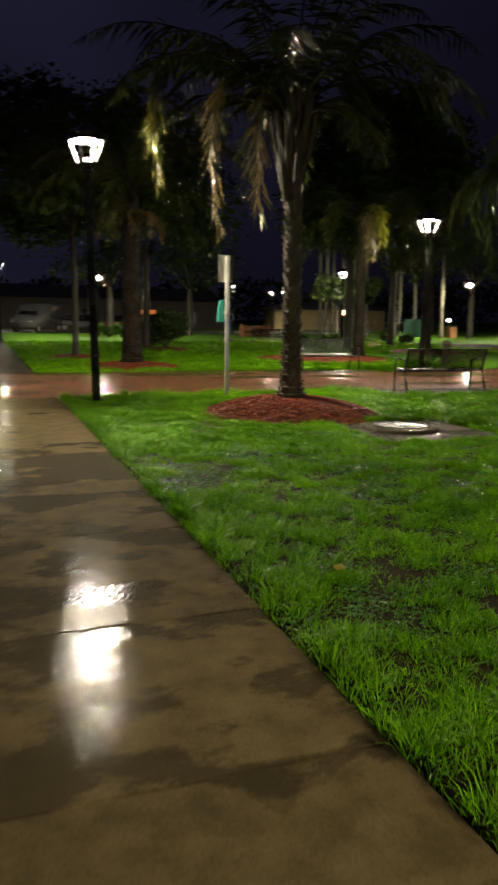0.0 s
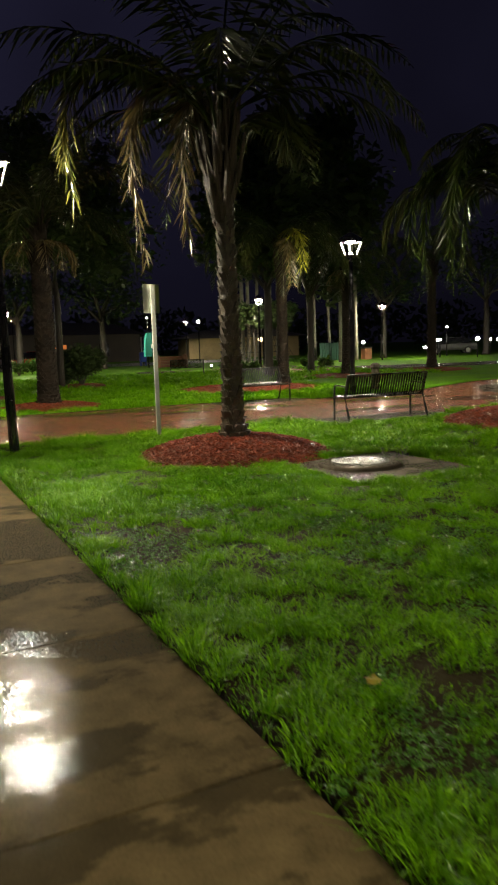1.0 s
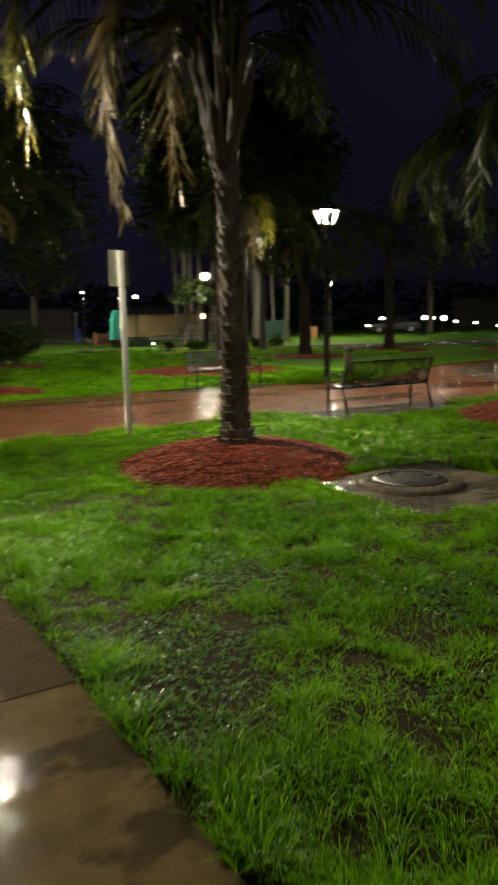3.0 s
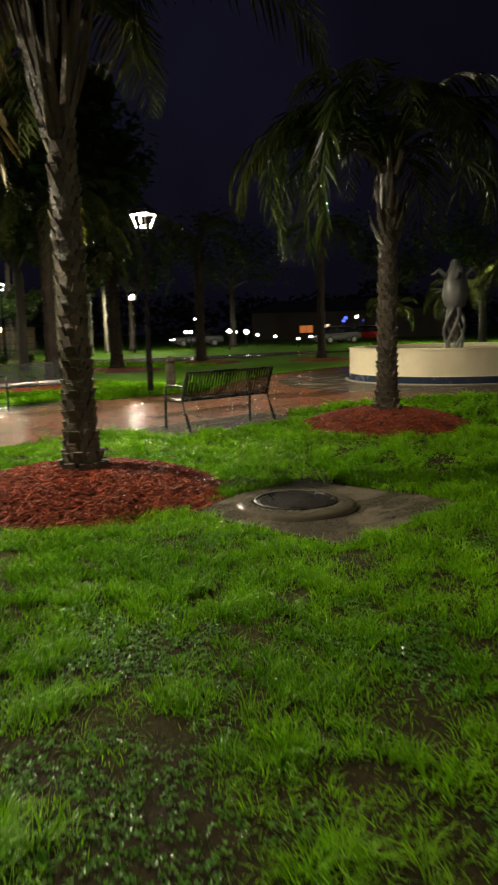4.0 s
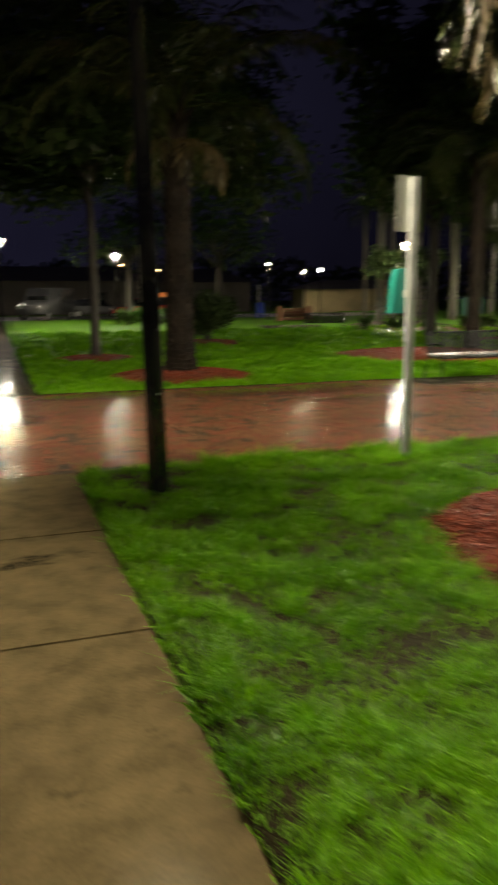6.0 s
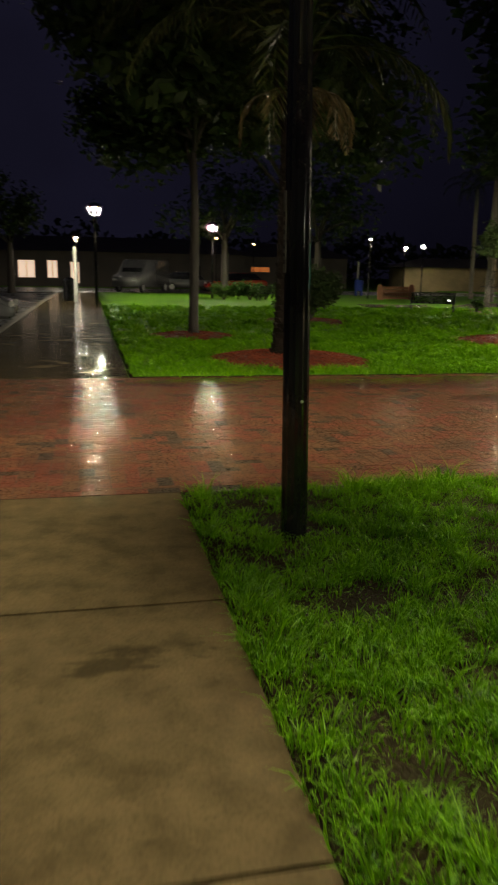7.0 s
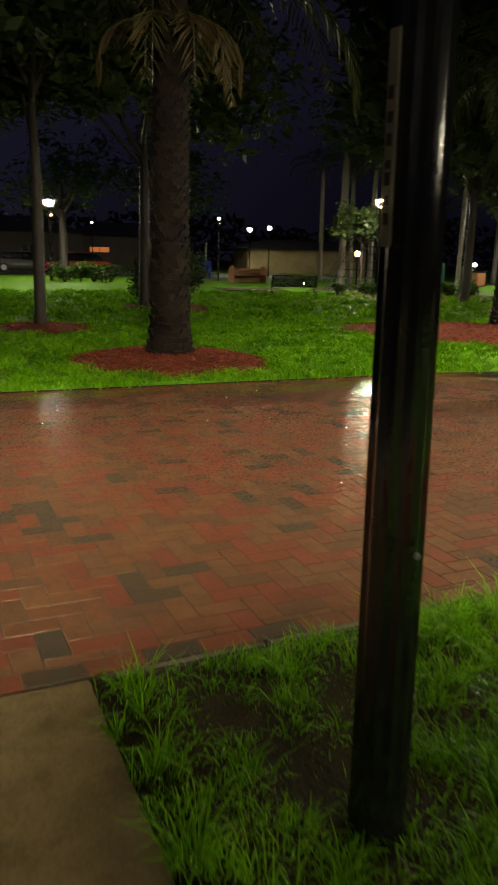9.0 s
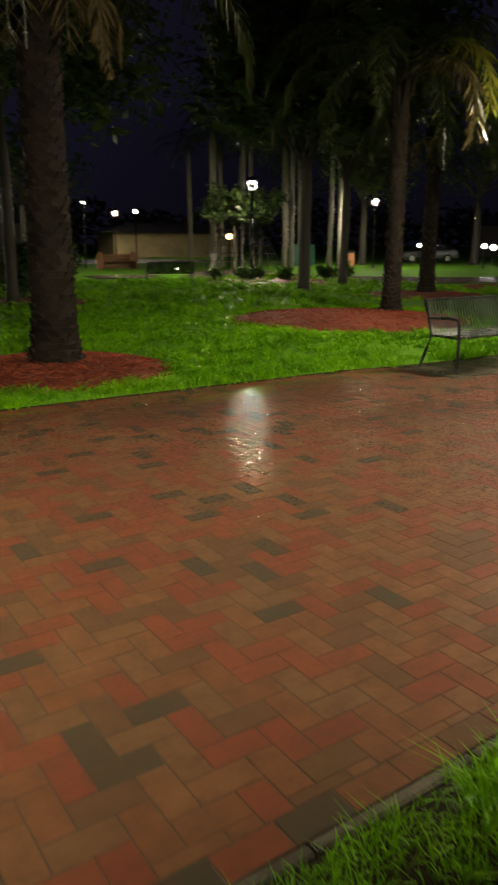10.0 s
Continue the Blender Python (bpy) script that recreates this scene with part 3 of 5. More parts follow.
def street_lamp():
    """A black fluted post with a four-sided lantern, wide at the top, lit from below its roof."""
    t = thing("street_lamp", (0, 0, 0), 0, "black fluted lamp post with a lit lantern on the grass", "street lamp", "park lamps")
    bm = bmesh.new()
    n, rows = 24, [(0.070, -0.08), (0.069, 0.10), (0.0685, 0.14), (0.066, 0.9), (0.060, 2.0), (0.047, 3.1), (0.042, 3.40)]
    rings = []
    for r, z in rows:
        rings.append([bm.verts.new(((r - (0.006 if i % 2 and z > 0.12 else 0)) * math.cos(2 * math.pi * i / n), (r - (0.006 if i % 2 and z > 0.12 else 0)) * math.sin(2 * math.pi * i / n), z)) for i in range(n)])
    for a, b in zip(rings, rings[1:]):
        for i in range(n):
            bm.faces.new((a[i], a[(i + 1) % n], b[(i + 1) % n], b[i]))
    bm.faces.new(rings[-1])
    part("pole", bm, M["black"], t)
    bm = bmesh.new()
    lathe(bm, [(0.045, 3.40), (0.075, 3.42), (0.075, 3.46), (0.05, 3.48), (0.050, 3.50), (0.080, 3.535), (0.080, 3.555)], 20)
    part("collar", bm, M["black"], t)
    # the cone emits weakly itself, in place of the lamp light it throws back
    bm = bmesh.new()
    lathe(bm, [(0.050, 3.556), (0.050, 3.585), (0.035, 3.61), (0.015, 3.62)], 16)
    part("reflector_cone", bm, M["pane"], t, "white cone in the lantern, glowing to stand for lamp light on it")
    # corner bars, roof and finial; the dark bars are coloured white for lamp glare
    lo, hi = 0.105, 0.205
    for sx, sy in ((1, 1), (1, -1), (-1, 1), (-1, -1)):
        bm = bmesh.new()
        tube(bm, [(sx * lo, sy * lo, 3.555), (sx * hi, sy * hi, 3.93)], 0.013, 6)
        part("corner_bar", bm, M["lit_bar_white"], t, "corner bar coloured white to stand for the light on it")
    for k in range(4):
        m = pose(0, 0, 0, 0, 0, 90 * k)
        bm = bmesh.new()
        vs = [bm.verts.new(m @ Vector(v)) for v in ((-lo + 0.01, -lo, 3.56), (lo - 0.01, -lo, 3.56), (hi - 0.01, -hi, 3.925), (-hi + 0.01, -hi, 3.925))]
        bm.faces.new(vs)
        o = part("pane", bm, M["lantern_glass"], t, "clear glass pane glaring with light")
        o.visible_shadow = False
    bm = bmesh.new()
    rs = []
    for r, z in ((0.225, 3.93), (0.235, 3.850), (0.240, 3.850), (0.240, 3.955), (0.10, 4.06), (0.035, 4.10), (0.02, 4.13), (0.028, 4.16), (0.004, 4.20)):
        rs.append([bm.verts.new((r * math.cos(math.pi / 4 + math.pi / 4 * i) * (1.25 if i % 2 == 0 and r > 0.05 else 1), r * math.sin(math.pi / 4 + math.pi / 4 * i) * (1.25 if i % 2 == 0 and r > 0.05 else 1), z)) for i in range(8)])
    for a, b in zip(rs, rs[1:]):
        for i in range(8):
            bm.faces.new((a[i], a[(i + 1) % 8], b[(i + 1) % 8], b[i]))
    bm.faces.new(rs[0][::-1])
    bm.faces.new(rs[-1])
    part("roof", bm, M["black"], t)
    # added tinted disc that weakens the light on the ground round the post
    bm = bmesh.new()
    rs = [[bm.verts.new((r * math.cos(2 * math.pi * i / 20), r * math.sin(2 * math.pi * i / 20), z)) for i in range(20)] for r, z in ((0.02, 3.635), (0.09, 3.640), (0.150, 3.655))]
    bm.faces.new(rs[0])
    for a, b in zip(rs, rs[1:]):
        for i in range(20):
            bm.faces.new((a[i], a[(i + 1) % 20], b[(i + 1) % 20], b[i]))
    part("lens", bm, M["lens"], t, "added shallow tinted disc that dims the light straight below the lamp", True)
    bm = bmesh.new()
    lathe(bm, [(0.03, 3.846), (0.085, 3.850), (0.112, 3.864), (0.112, 3.91), (0.10, 3.926)], 20)
    part("light_source", bm, M["led"], t, "glaring white lamp below the lantern roof")
    return t


# the last one, at (3.0, -2.4), is unseen: added to brighten near lawn and slabs
LAMPS = [(0.51, 13.49), (9.88, 19.06), (-0.17, 42.1), (-1.3, 70.5), (6.2, 51.6), (18.1, 40.3), (26.9, 73.6), (27.9, 19.1), (49.6, 33.7), (31.2, 46.8), (3.0, -2.4)]
lamp = street_lamp()
lamp.matrix_world = pose(LAMPS[0][0], LAMPS[0][1], 0, 0, -1.0, 0) @ pose(0, 0, 0, 0, 0, 12)
lamps = [lamp] + [copy_thing(lamp, pose(x, y, 0.0, 0, 0, 20 + 31 * i)) for i, (x, y) in enumerate(LAMPS[1:])]
for i, (x, y) in enumerate(LAMPS):
    if i != 3:
        lantern_light(x - (0.068 if i == 0 else 0), y, 3.822)
# the near post alone carries an upright label and a small bolt
bm = soft_box(-0.014, 0.014, -0.003, 0.003, 1.36, 1.74, 0.0025, 2)
o = part("label_plate", bm, M["label"], lamp, "aged pale upright label strip on the post")
o.matrix_basis = pose(-0.068, 0.004, 0, 0, 0, -88)
for k, (z, h) in enumerate(((1.40, 0.022), (1.435, 0.018), (1.47, 0.024), (1.50, 0.016), (1.54, 0.022), (1.58, 0.020), (1.62, 0.024))):
    o2 = part("label_mark", soft_box(-0.007, 0.007, -0.0055, -0.0028, z, z + h, 0.001, 1), M["ink"], o)
bm = bmesh.new()
lathe(bm, [(0.008, 0), (0.008, 0.004), (0.004, 0.007)], 8)
o = part("bolt", bm, M["steel"], lamp, "small pale bolt on the post")
o.matrix_basis = pose(0.0, -0.066, 0.735, 90, 0, -12)


# ---- palms ----
def leaflets(bm, base, way, side, length, width, droop):
    """One folded leaflet of three cross rows."""
    base = Vector(base)
    tip = base + way * length + Vector((0, 0, -droop))
    mid = base + way * length * 0.5 + Vector((0, 0, -droop * 0.3))
    a, b = bm.verts.new(base), bm.verts.new(mid + side * width)
    c, d = bm.verts.new(mid - side * width), bm.verts.new(tip)
    bm.faces.new((a, b, d))
    bm.faces.new((a, d, c))


def feather_frond(bm, root, azimuth, rise, length, sag, rnd, ragged=0.0, leaf=0.42, count=34):
    """An arching feather frond with leaflets on both sides."""
    p = Vector(root)
    el = rise
    step = length / count
    out = Vector((math.cos(azimuth), math.sin(azimuth), 0))
    side = Vector((-out.y, out.x, 0))
    pts = [p.copy()]
    twist = rnd.uniform(-0.2, 0.2)
    for i in range(count):
        d = out * math.cos(el) + Vector((0, 0, math.sin(el)))
        p = p + d * step
        el -= sag / count * (0.5 + 1.2 * i / count)
        el = max(el, -1.5)
        pts.append(p.copy())
        f = i / count
        if f < 0.12 or rnd.random() < ragged:
            continue
        ln = leaf * (math.sin(math.pi * min(1, 0.15 + f * 0.9)) ** 0.6) * rnd.uniform(0.8, 1.15)
        for s in (-1, 1):
            w = (side * s * math.cos(twist) + d * 0.75 + Vector((0, 0, rnd.uniform(-0.5, 0.15)))).normalized()
            wide = w.cross(Vector((0, 0, 1)) + side * 0.3).normalized()
            leaflets(bm, p, w, wide, ln, 0.014 + 0.01 * rnd.random(), ln * rnd.uniform(0.25, 0.7))
    tube(bm, pts[::3] + [pts[-1]], [0.022 - 0.018 * i / (len(pts[::3])) for i in range(len(pts[::3]) + 1)], 5)


def trunk_mesh(height, r0, r1, rnd, scars=True, lean=(0, 0)):
    bm = bmesh.new()
    rows = 26
    rings = []
    n = 14
    for j in range(rows + 1):
        f = j / rows
        z = height * f - 0.1
        r = r0 + (r1 - r0) * f + (0.09 * math.exp(-f * 18))
        cx, cy = lean[0] * f * f * height, lean[1] * f * f * height
        rings.append([bm.verts.new((cx + r * math.cos(2 * math.pi * i / n), cy + r * math.sin(2 * math.pi * i / n), z)) for i in range(n)])
    for a, b in zip(rings, rings[1:]):
        for i in range(n):
            bm.faces.new((a[i], a[(i + 1) % n], b[(i + 1) % n], b[i]))
    bm.faces.new(rings[-1])
    return bm


def leaf_scars(height, r0, r1, rnd, lean=(0, 0), per=9, gap=0.085):
    """Rows of old leaf bases that stand proud of the trunk."""
    bm = bmesh.new()
    z, row = 0.05, 0
    while z < height - 0.05:
        f = z / height
        r = r0 + (r1 - r0) * f + 0.09 * math.exp(-f * 18)
        cx, cy = lean[0] * f * f * height, lean[1] * f * f * height
        for i in range(per):
            a = 2 * math.pi * (i + 0.5 * (row % 2)) / per + rnd.uniform(-0.08, 0.08)
            if rnd.random() < 0.07:
                continue
            w, h, o = r * 0.40 * rnd.uniform(0.8, 1.2), gap * rnd.uniform(0.6, 1.0), rnd.uniform(0.016, 0.042)
            ca, sa = math.cos(a), math.sin(a)
            ctr = Vector((cx + ca * r * 0.97, cy + sa * r * 0.97, z + rnd.uniform(-0.02, 0.02)))
            tang, out = Vector((-sa, ca, 0)), Vector((ca, sa, 0))
            vs = [bm.verts.new(ctr + tang * (s * w) + Vector((0, 0, -h * 0.7))) for s in (-1, 1)]
            ve = [bm.verts.new(ctr + tang * (s * w * 0.62) + out * o + Vector((0, 0, h * 0.55))) for s in (1, -1)]
            vt = [bm.verts.new(ctr + tang * (s * w * 0.5) - out * 0.02 + Vector((0, 0, h * 0.62))) for s in (1, -1)]
            bm.faces.new((vs[0], vs[1], ve[0], ve[1]))
            bm.faces.new((ve[1], ve[0], vt[0], vt[1]))
            bm.faces.new((vs[0], ve[1], vt[1]))
            bm.faces.new((vs[1], vt[0], ve[0]))
        z += gap
        row += 1
    return bm


def hanging_frond(bm, root, azimuth, reach, apex, tip, inward, rnd, leaf=0.46, count=46, ragged=0.10):
    """A frond that arches out from the crown and hangs down at its end, its leaflets limp and close."""
    root = Vector(root)
    out = Vector((math.cos(azimuth), math.sin(azimuth), 0))
    side = Vector((-out.y, out.x, 0))
    ends = [root, root + out * reach * 0.35 + Vector((0, 0, (apex - root.z) * 1.5)), Vector((root.x, root.y, apex)) + out * reach * 1.15, Vector((root.x, root.y, tip)) + out * (reach - inward)]
    pts = []
    for i in range(count + 1):
        f = i / count
        w = ((1 - f) ** 3, 3 * f * (1 - f) ** 2, 3 * f * f * (1 - f), f ** 3)
        pts.append(sum((e * k for e, k in zip(ends, w)), Vector()))
    for i in range(4, count):
        d = (pts[i + 1] - pts[i]).normalized()
        f = i / count
        for s in (-1, 1):
            for k in range(2):
                if rnd.random() < ragged:
                    continue
                ln = leaf * (0.55 + 0.45 * math.sin(math.pi * f)) * rnd.uniform(0.6, 1.15)
                way = (side * s * rnd.uniform(0.3, 1.0) + out * rnd.uniform(-0.6, 0.6) + d * 0.8 + Vector((0, 0, rnd.uniform(-0.5, 0.1)))).normalized()
                wide = way.cross(Vector((rnd.gauss(0, 1), rnd.gauss(0, 1), rnd.gauss(0, 1)))).normalized()
                leaflets(bm, pts[i].lerp(pts[i + 1], rnd.random()), way, wide, ln, rnd.uniform(0.011, 0.021), ln * rnd.uniform(0.2, 0.6))
    tube(bm, pts[::4], [0.024 - 0.019 * i / len(pts[::4]) for i in range(len(pts[::4]))], 5)


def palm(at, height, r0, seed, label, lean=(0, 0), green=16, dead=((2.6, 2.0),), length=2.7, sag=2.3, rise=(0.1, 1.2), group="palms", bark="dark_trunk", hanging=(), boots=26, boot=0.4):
    rnd = random.Random(seed)
    t = thing("palm_tree", at, 0, label, "palm tree", group)
    part("trunk", trunk_mesh(height, r0, r0 * 0.86, rnd, lean=lean), M[bark], t, smooth=True)
    part("scar_layer", leaf_scars(height - 0.6, r0, r0 * 0.86, rnd, lean), M[bark], t)["kind"] = "stuff"
    top = Vector((lean[0] * height, lean[1] * height, height - 0.15))
    # old leaf stalks that stand up round the trunk below the crown
    bm = bmesh.new()
    for i in range(boots):
        a = rnd.uniform(0, 2 * math.pi)
        z = rnd.uniform(-0.95, 0.10)
        rr = r0 * 0.85
        p0 = top + Vector((rr * math.cos(a), rr * math.sin(a), z))
        flare = 0.10 + 0.16 * rnd.random() * boot
        p1 = p0 + Vector((flare * math.cos(a), flare * math.sin(a), rnd.uniform(0.6, 1.25) * boot))
        tube(bm, [p0, (p0 + p1) / 2 + Vector((0.03 * math.cos(a), 0.03 * math.sin(a), 0)), p1], [0.042, 0.030, 0.012], 5)
    part("boot_fringe", bm, M[bark], t, "old fibrous leaf bases below the crown")
    bm = bmesh.new()
    for i in range(green):
        a = 2 * math.pi * i / green + rnd.uniform(-0.2, 0.2)
        feather_frond(bm, top + Vector((0.1 * math.cos(a), 0.1 * math.sin(a), rnd.uniform(0.0, 0.35))), a, rnd.uniform(*rise), length * rnd.uniform(0.85, 1.1), sag * rnd.uniform(0.85, 1.15), rnd)
    part("crown", bm, M["frond"], t, "dark drooping green feather fronds")
    for az, ln in dead:
        bm = bmesh.new()
        feather_frond(bm, top + Vector((0.12 * math.cos(az), 0.12 * math.sin(az), -0.4)), az, 0.25, ln * 0.85, 2.9, rnd, 0.28, 0.33, 30)
        part("dead_frond", bm, M["dead"], t, "dry brown frond hanging down")
    for az, reach, apex, tip, inward, tone in hanging:
        bm = bmesh.new()
        hanging_frond(bm, top, az, reach, apex, tip, inward, rnd)
        part("hanging_frond", bm, M[tone], t, "limp frond hanging down, catching the lamp light")
    return t


palm((2.90, 11.42, mound(2.9, 11.45) - 0.02), 3.75, 0.118, 11, "palm tree with a rough scarred trunk, rising from red mulch", (-0.012, 0.0), 26, (), 2.9, 1.7, (0.35, 1.4), bark="trunk",
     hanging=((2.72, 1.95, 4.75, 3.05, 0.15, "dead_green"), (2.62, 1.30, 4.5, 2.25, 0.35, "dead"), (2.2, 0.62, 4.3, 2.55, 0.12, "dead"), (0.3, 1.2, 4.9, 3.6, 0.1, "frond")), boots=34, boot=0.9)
# fronds towards the lamps take the leaflet colour lightened for lamp light
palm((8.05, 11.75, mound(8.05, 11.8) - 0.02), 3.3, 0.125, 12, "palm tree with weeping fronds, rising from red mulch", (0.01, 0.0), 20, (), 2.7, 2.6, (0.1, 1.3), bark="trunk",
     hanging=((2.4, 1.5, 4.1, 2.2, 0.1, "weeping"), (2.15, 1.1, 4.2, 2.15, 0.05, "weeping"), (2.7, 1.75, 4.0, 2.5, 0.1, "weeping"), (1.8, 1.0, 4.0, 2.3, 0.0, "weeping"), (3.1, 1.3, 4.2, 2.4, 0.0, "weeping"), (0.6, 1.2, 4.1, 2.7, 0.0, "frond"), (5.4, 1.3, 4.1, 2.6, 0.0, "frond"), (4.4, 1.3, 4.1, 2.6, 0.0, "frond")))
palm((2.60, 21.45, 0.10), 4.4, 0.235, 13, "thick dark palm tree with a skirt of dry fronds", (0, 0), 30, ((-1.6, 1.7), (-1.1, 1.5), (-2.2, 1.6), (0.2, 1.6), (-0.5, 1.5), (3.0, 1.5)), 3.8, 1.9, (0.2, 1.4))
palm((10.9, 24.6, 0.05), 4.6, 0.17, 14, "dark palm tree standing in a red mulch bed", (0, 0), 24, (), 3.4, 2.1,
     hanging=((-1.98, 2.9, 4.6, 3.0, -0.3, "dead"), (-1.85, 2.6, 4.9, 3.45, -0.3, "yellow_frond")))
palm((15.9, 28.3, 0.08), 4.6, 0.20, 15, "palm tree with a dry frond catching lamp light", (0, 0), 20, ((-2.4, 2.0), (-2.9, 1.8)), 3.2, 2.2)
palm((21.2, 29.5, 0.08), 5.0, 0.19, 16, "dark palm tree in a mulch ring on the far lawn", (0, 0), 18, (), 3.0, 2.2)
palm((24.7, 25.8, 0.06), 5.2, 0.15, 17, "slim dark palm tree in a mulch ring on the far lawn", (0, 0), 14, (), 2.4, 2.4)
palm((26.9, 18.2, 0.0), 3.3, 0.16, 18, "low palm tree behind the fountain with lit yellow-green fronds", (0, 0), 16, ((2.8, 1.5), (3.8, 1.5)), 2.2, 2.6)
palm((30.4, 22.7, 0.0), 2.7, 0.14, 19, "low palm tree behind the fountain with lit yellow-green fronds", (0, 0), 14, (), 1.9, 2.6)
palm((27.6, 24.3, 0.0), 2.1, 0.12, 20, "young palm tree near a lamp on the far lawn", (0, 0), 12, (), 1.6, 2.4)


# a grove of pale royal palms
def royal_palm():
    rnd = random.Random(31)
    t = thing("royal_palm", (0, 0, 0), 0, "tall pale smooth palm trunk in a far grove", "palm tree", "palm grove")
    bm = bmesh.new()
    lathe(bm, [(0.17, -0.1), (0.14, 0.4), (0.12, 2.0), (0.13, 4.0), (0.11, 6.2), (0.09, 7.0)], 14)
    part("trunk", bm, M["pale_trunk"], t, smooth=True)
    bm = bmesh.new()
    for i in range(12):
        a = 2 * math.pi * i / 12 + rnd.uniform(-0.2, 0.2)
        feather_frond(bm, (0.05 * math.cos(a), 0.05 * math.sin(a), 6.9), a, rnd.uniform(0.2, 1.2), 2.6, 2.2, rnd, 0, 0.4, 18)
    part("crown", bm, M["frond"], t)
    return t


grove = royal_palm()
GROVE = [(20.6, 47.6), (22.3, 50.2), (23.2, 48.9), (24.6, 53.1), (25.4, 51.0), (26.9, 54.5), (27.6, 50.8), (29.4, 53.0), (25.6, 47.4), (27.3, 46.2), (30.8, 49.4), (23.9, 55.6), (31.9, 54.8), (28.9, 57.4)]
grove.matrix_world = pose(*GROVE[0], 0, 0, 0, 0)
for i, (x, y) in enumerate(GROVE[1:]):
    copy_thing(grove, pose(x, y, 0, random.uniform(-1.5, 1.5), random.uniform(-1.5, 1.5), 47 * i))


# ---- broadleaf trees and bushes ----
def leaf_cloud(bm, blobs, count, size, rnd):
    for _ in range(count):
        c, r = rnd.choice(blobs)
        inner = rnd.random() < 0.3
        d = Vector((rnd.gauss(0, 1), rnd.gauss(0, 1), rnd.gauss(0, 1))).normalized() * r * rnd.random() ** 0.4 * (0.78 if inner else 1.0)
        p = Vector(c) + d
        u = Vector((rnd.gauss(0, 1), rnd.gauss(0, 1), rnd.gauss(0, 0.6))).normalized()
        w = u.cross(Vector((rnd.gauss(0, 1), rnd.gauss(0, 1), 1))).normalized()
        s = size * rnd.uniform(0.6, 1.3) * (2.4 if inner else 1.0)
        a, b, c2, e = (bm.verts.new(q) for q in (p - u * s, p + w * s * 0.45, p + u * s, p - w * s * 0.45))
        bm.faces.new((a, b, c2, e))


def broadleaf(at, height, r, spread, seed, label, leaves=2600, lo=0.45, size=0.11):
    rnd = random.Random(seed)
    t = thing("tree", at, 0, label, "tree", "park trees")
    bm = bmesh.new()
    tube(bm, [(0, 0, -0.1), (0.01, 0, 0.3), (0.03, -0.02, height * 0.3), (0.0, 0.03, height * lo + 0.3)], [r * 1.35, r, r * 0.85, r * 0.6], 12)
    blobs = []
    for i in range(9):
        a = 2 * math.pi * i / 9 + rnd.uniform(-0.3, 0.3)
        rr = spread * rnd.uniform(0.35, 0.8)
        tip = Vector((rr * math.cos(a), rr * math.sin(a), height * rnd.uniform(lo + 0.12, 0.98)))
        base = Vector((0, 0, height * rnd.uniform(lo - 0.05, lo + 0.1)))
        tube(bm, [base, base.lerp(tip, 0.5) + Vector((0, 0, 0.15)), tip], [r * 0.45, r * 0.25, 0.015], 6)
        blobs += [(tip, spread * rnd.uniform(0.25, 0.42)), (base.lerp(tip, 0.65), spread * rnd.uniform(0.2, 0.35))]
    part("trunk", bm, M["bark"], t, smooth=True)
    bm = bmesh.new()
    leaf_cloud(bm, blobs, leaves, size, rnd)
    part("crown", bm, M["leaf"], t)
    return t


broadleaf((1.68, 26.05, 0.02), 8.6, 0.105, 4.3, 41, "slim tree with a broad dark crown in a small mulch ring", 17000, 0.40, 0.085)
broadleaf((4.85, 30.4, 0.05), 10.0, 0.14, 4.6, 54, "dark broad-crowned tree beside a bush", 14000, 0.38, 0.10)
broadleaf((-5.4, 62.0, -0.1), 7.5, 0.25, 3.8, 42, "dark tree at the edge of the street", 2200)
broadleaf((13.5, 56.0, 0), 8.0, 0.24, 4.2, 43, "large dark tree by the street", 2600)
broadleaf((8.0, 58.0, 0), 8.0, 0.26, 4.2, 44, "large dark tree by the street", 2600)
broadleaf((19.6, 44.0, 0), 3.9, 0.08, 1.6, 45, "small leafy tree lit by a park lamp", 1500, 0.6)
broadleaf((22.5, 46.0, 0), 4.0, 0.08, 1.7, 46, "small leafy tree lit by a park lamp", 1500, 0.6)
broadleaf((17.3, 33.5, 0), 10.0, 0.16, 4.6, 47, "dark leafy tree on the far lawn", 6500, 0.38, 0.18)
broadleaf((14.0, 31.5, 0), 11.0, 0.18, 5.0, 48, "dark leafy tree on the far lawn", 8000, 0.36, 0.18)
broadleaf((35.5, 52.5, 0), 9.0, 0.25, 5.0, 49, "large dark tree on the far lawn", 2600)
broadleaf((44.0, 50.0, 0), 10.0, 0.28, 6.0, 50, "large dark tree on the far lawn", 2600)
broadleaf((55.0, 42.0, 0), 10.0, 0.28, 6.0, 51, "large dark tree on the far lawn", 2600)
broadleaf((48.0, 30.0, 0), 9.0, 0.28, 5.0, 52, "large dark tree on the far lawn", 2400)
broadleaf((38.0, 62.0, 0), 11.0, 0.3, 6.5, 53, "large dark tree on the far lawn", 2600)


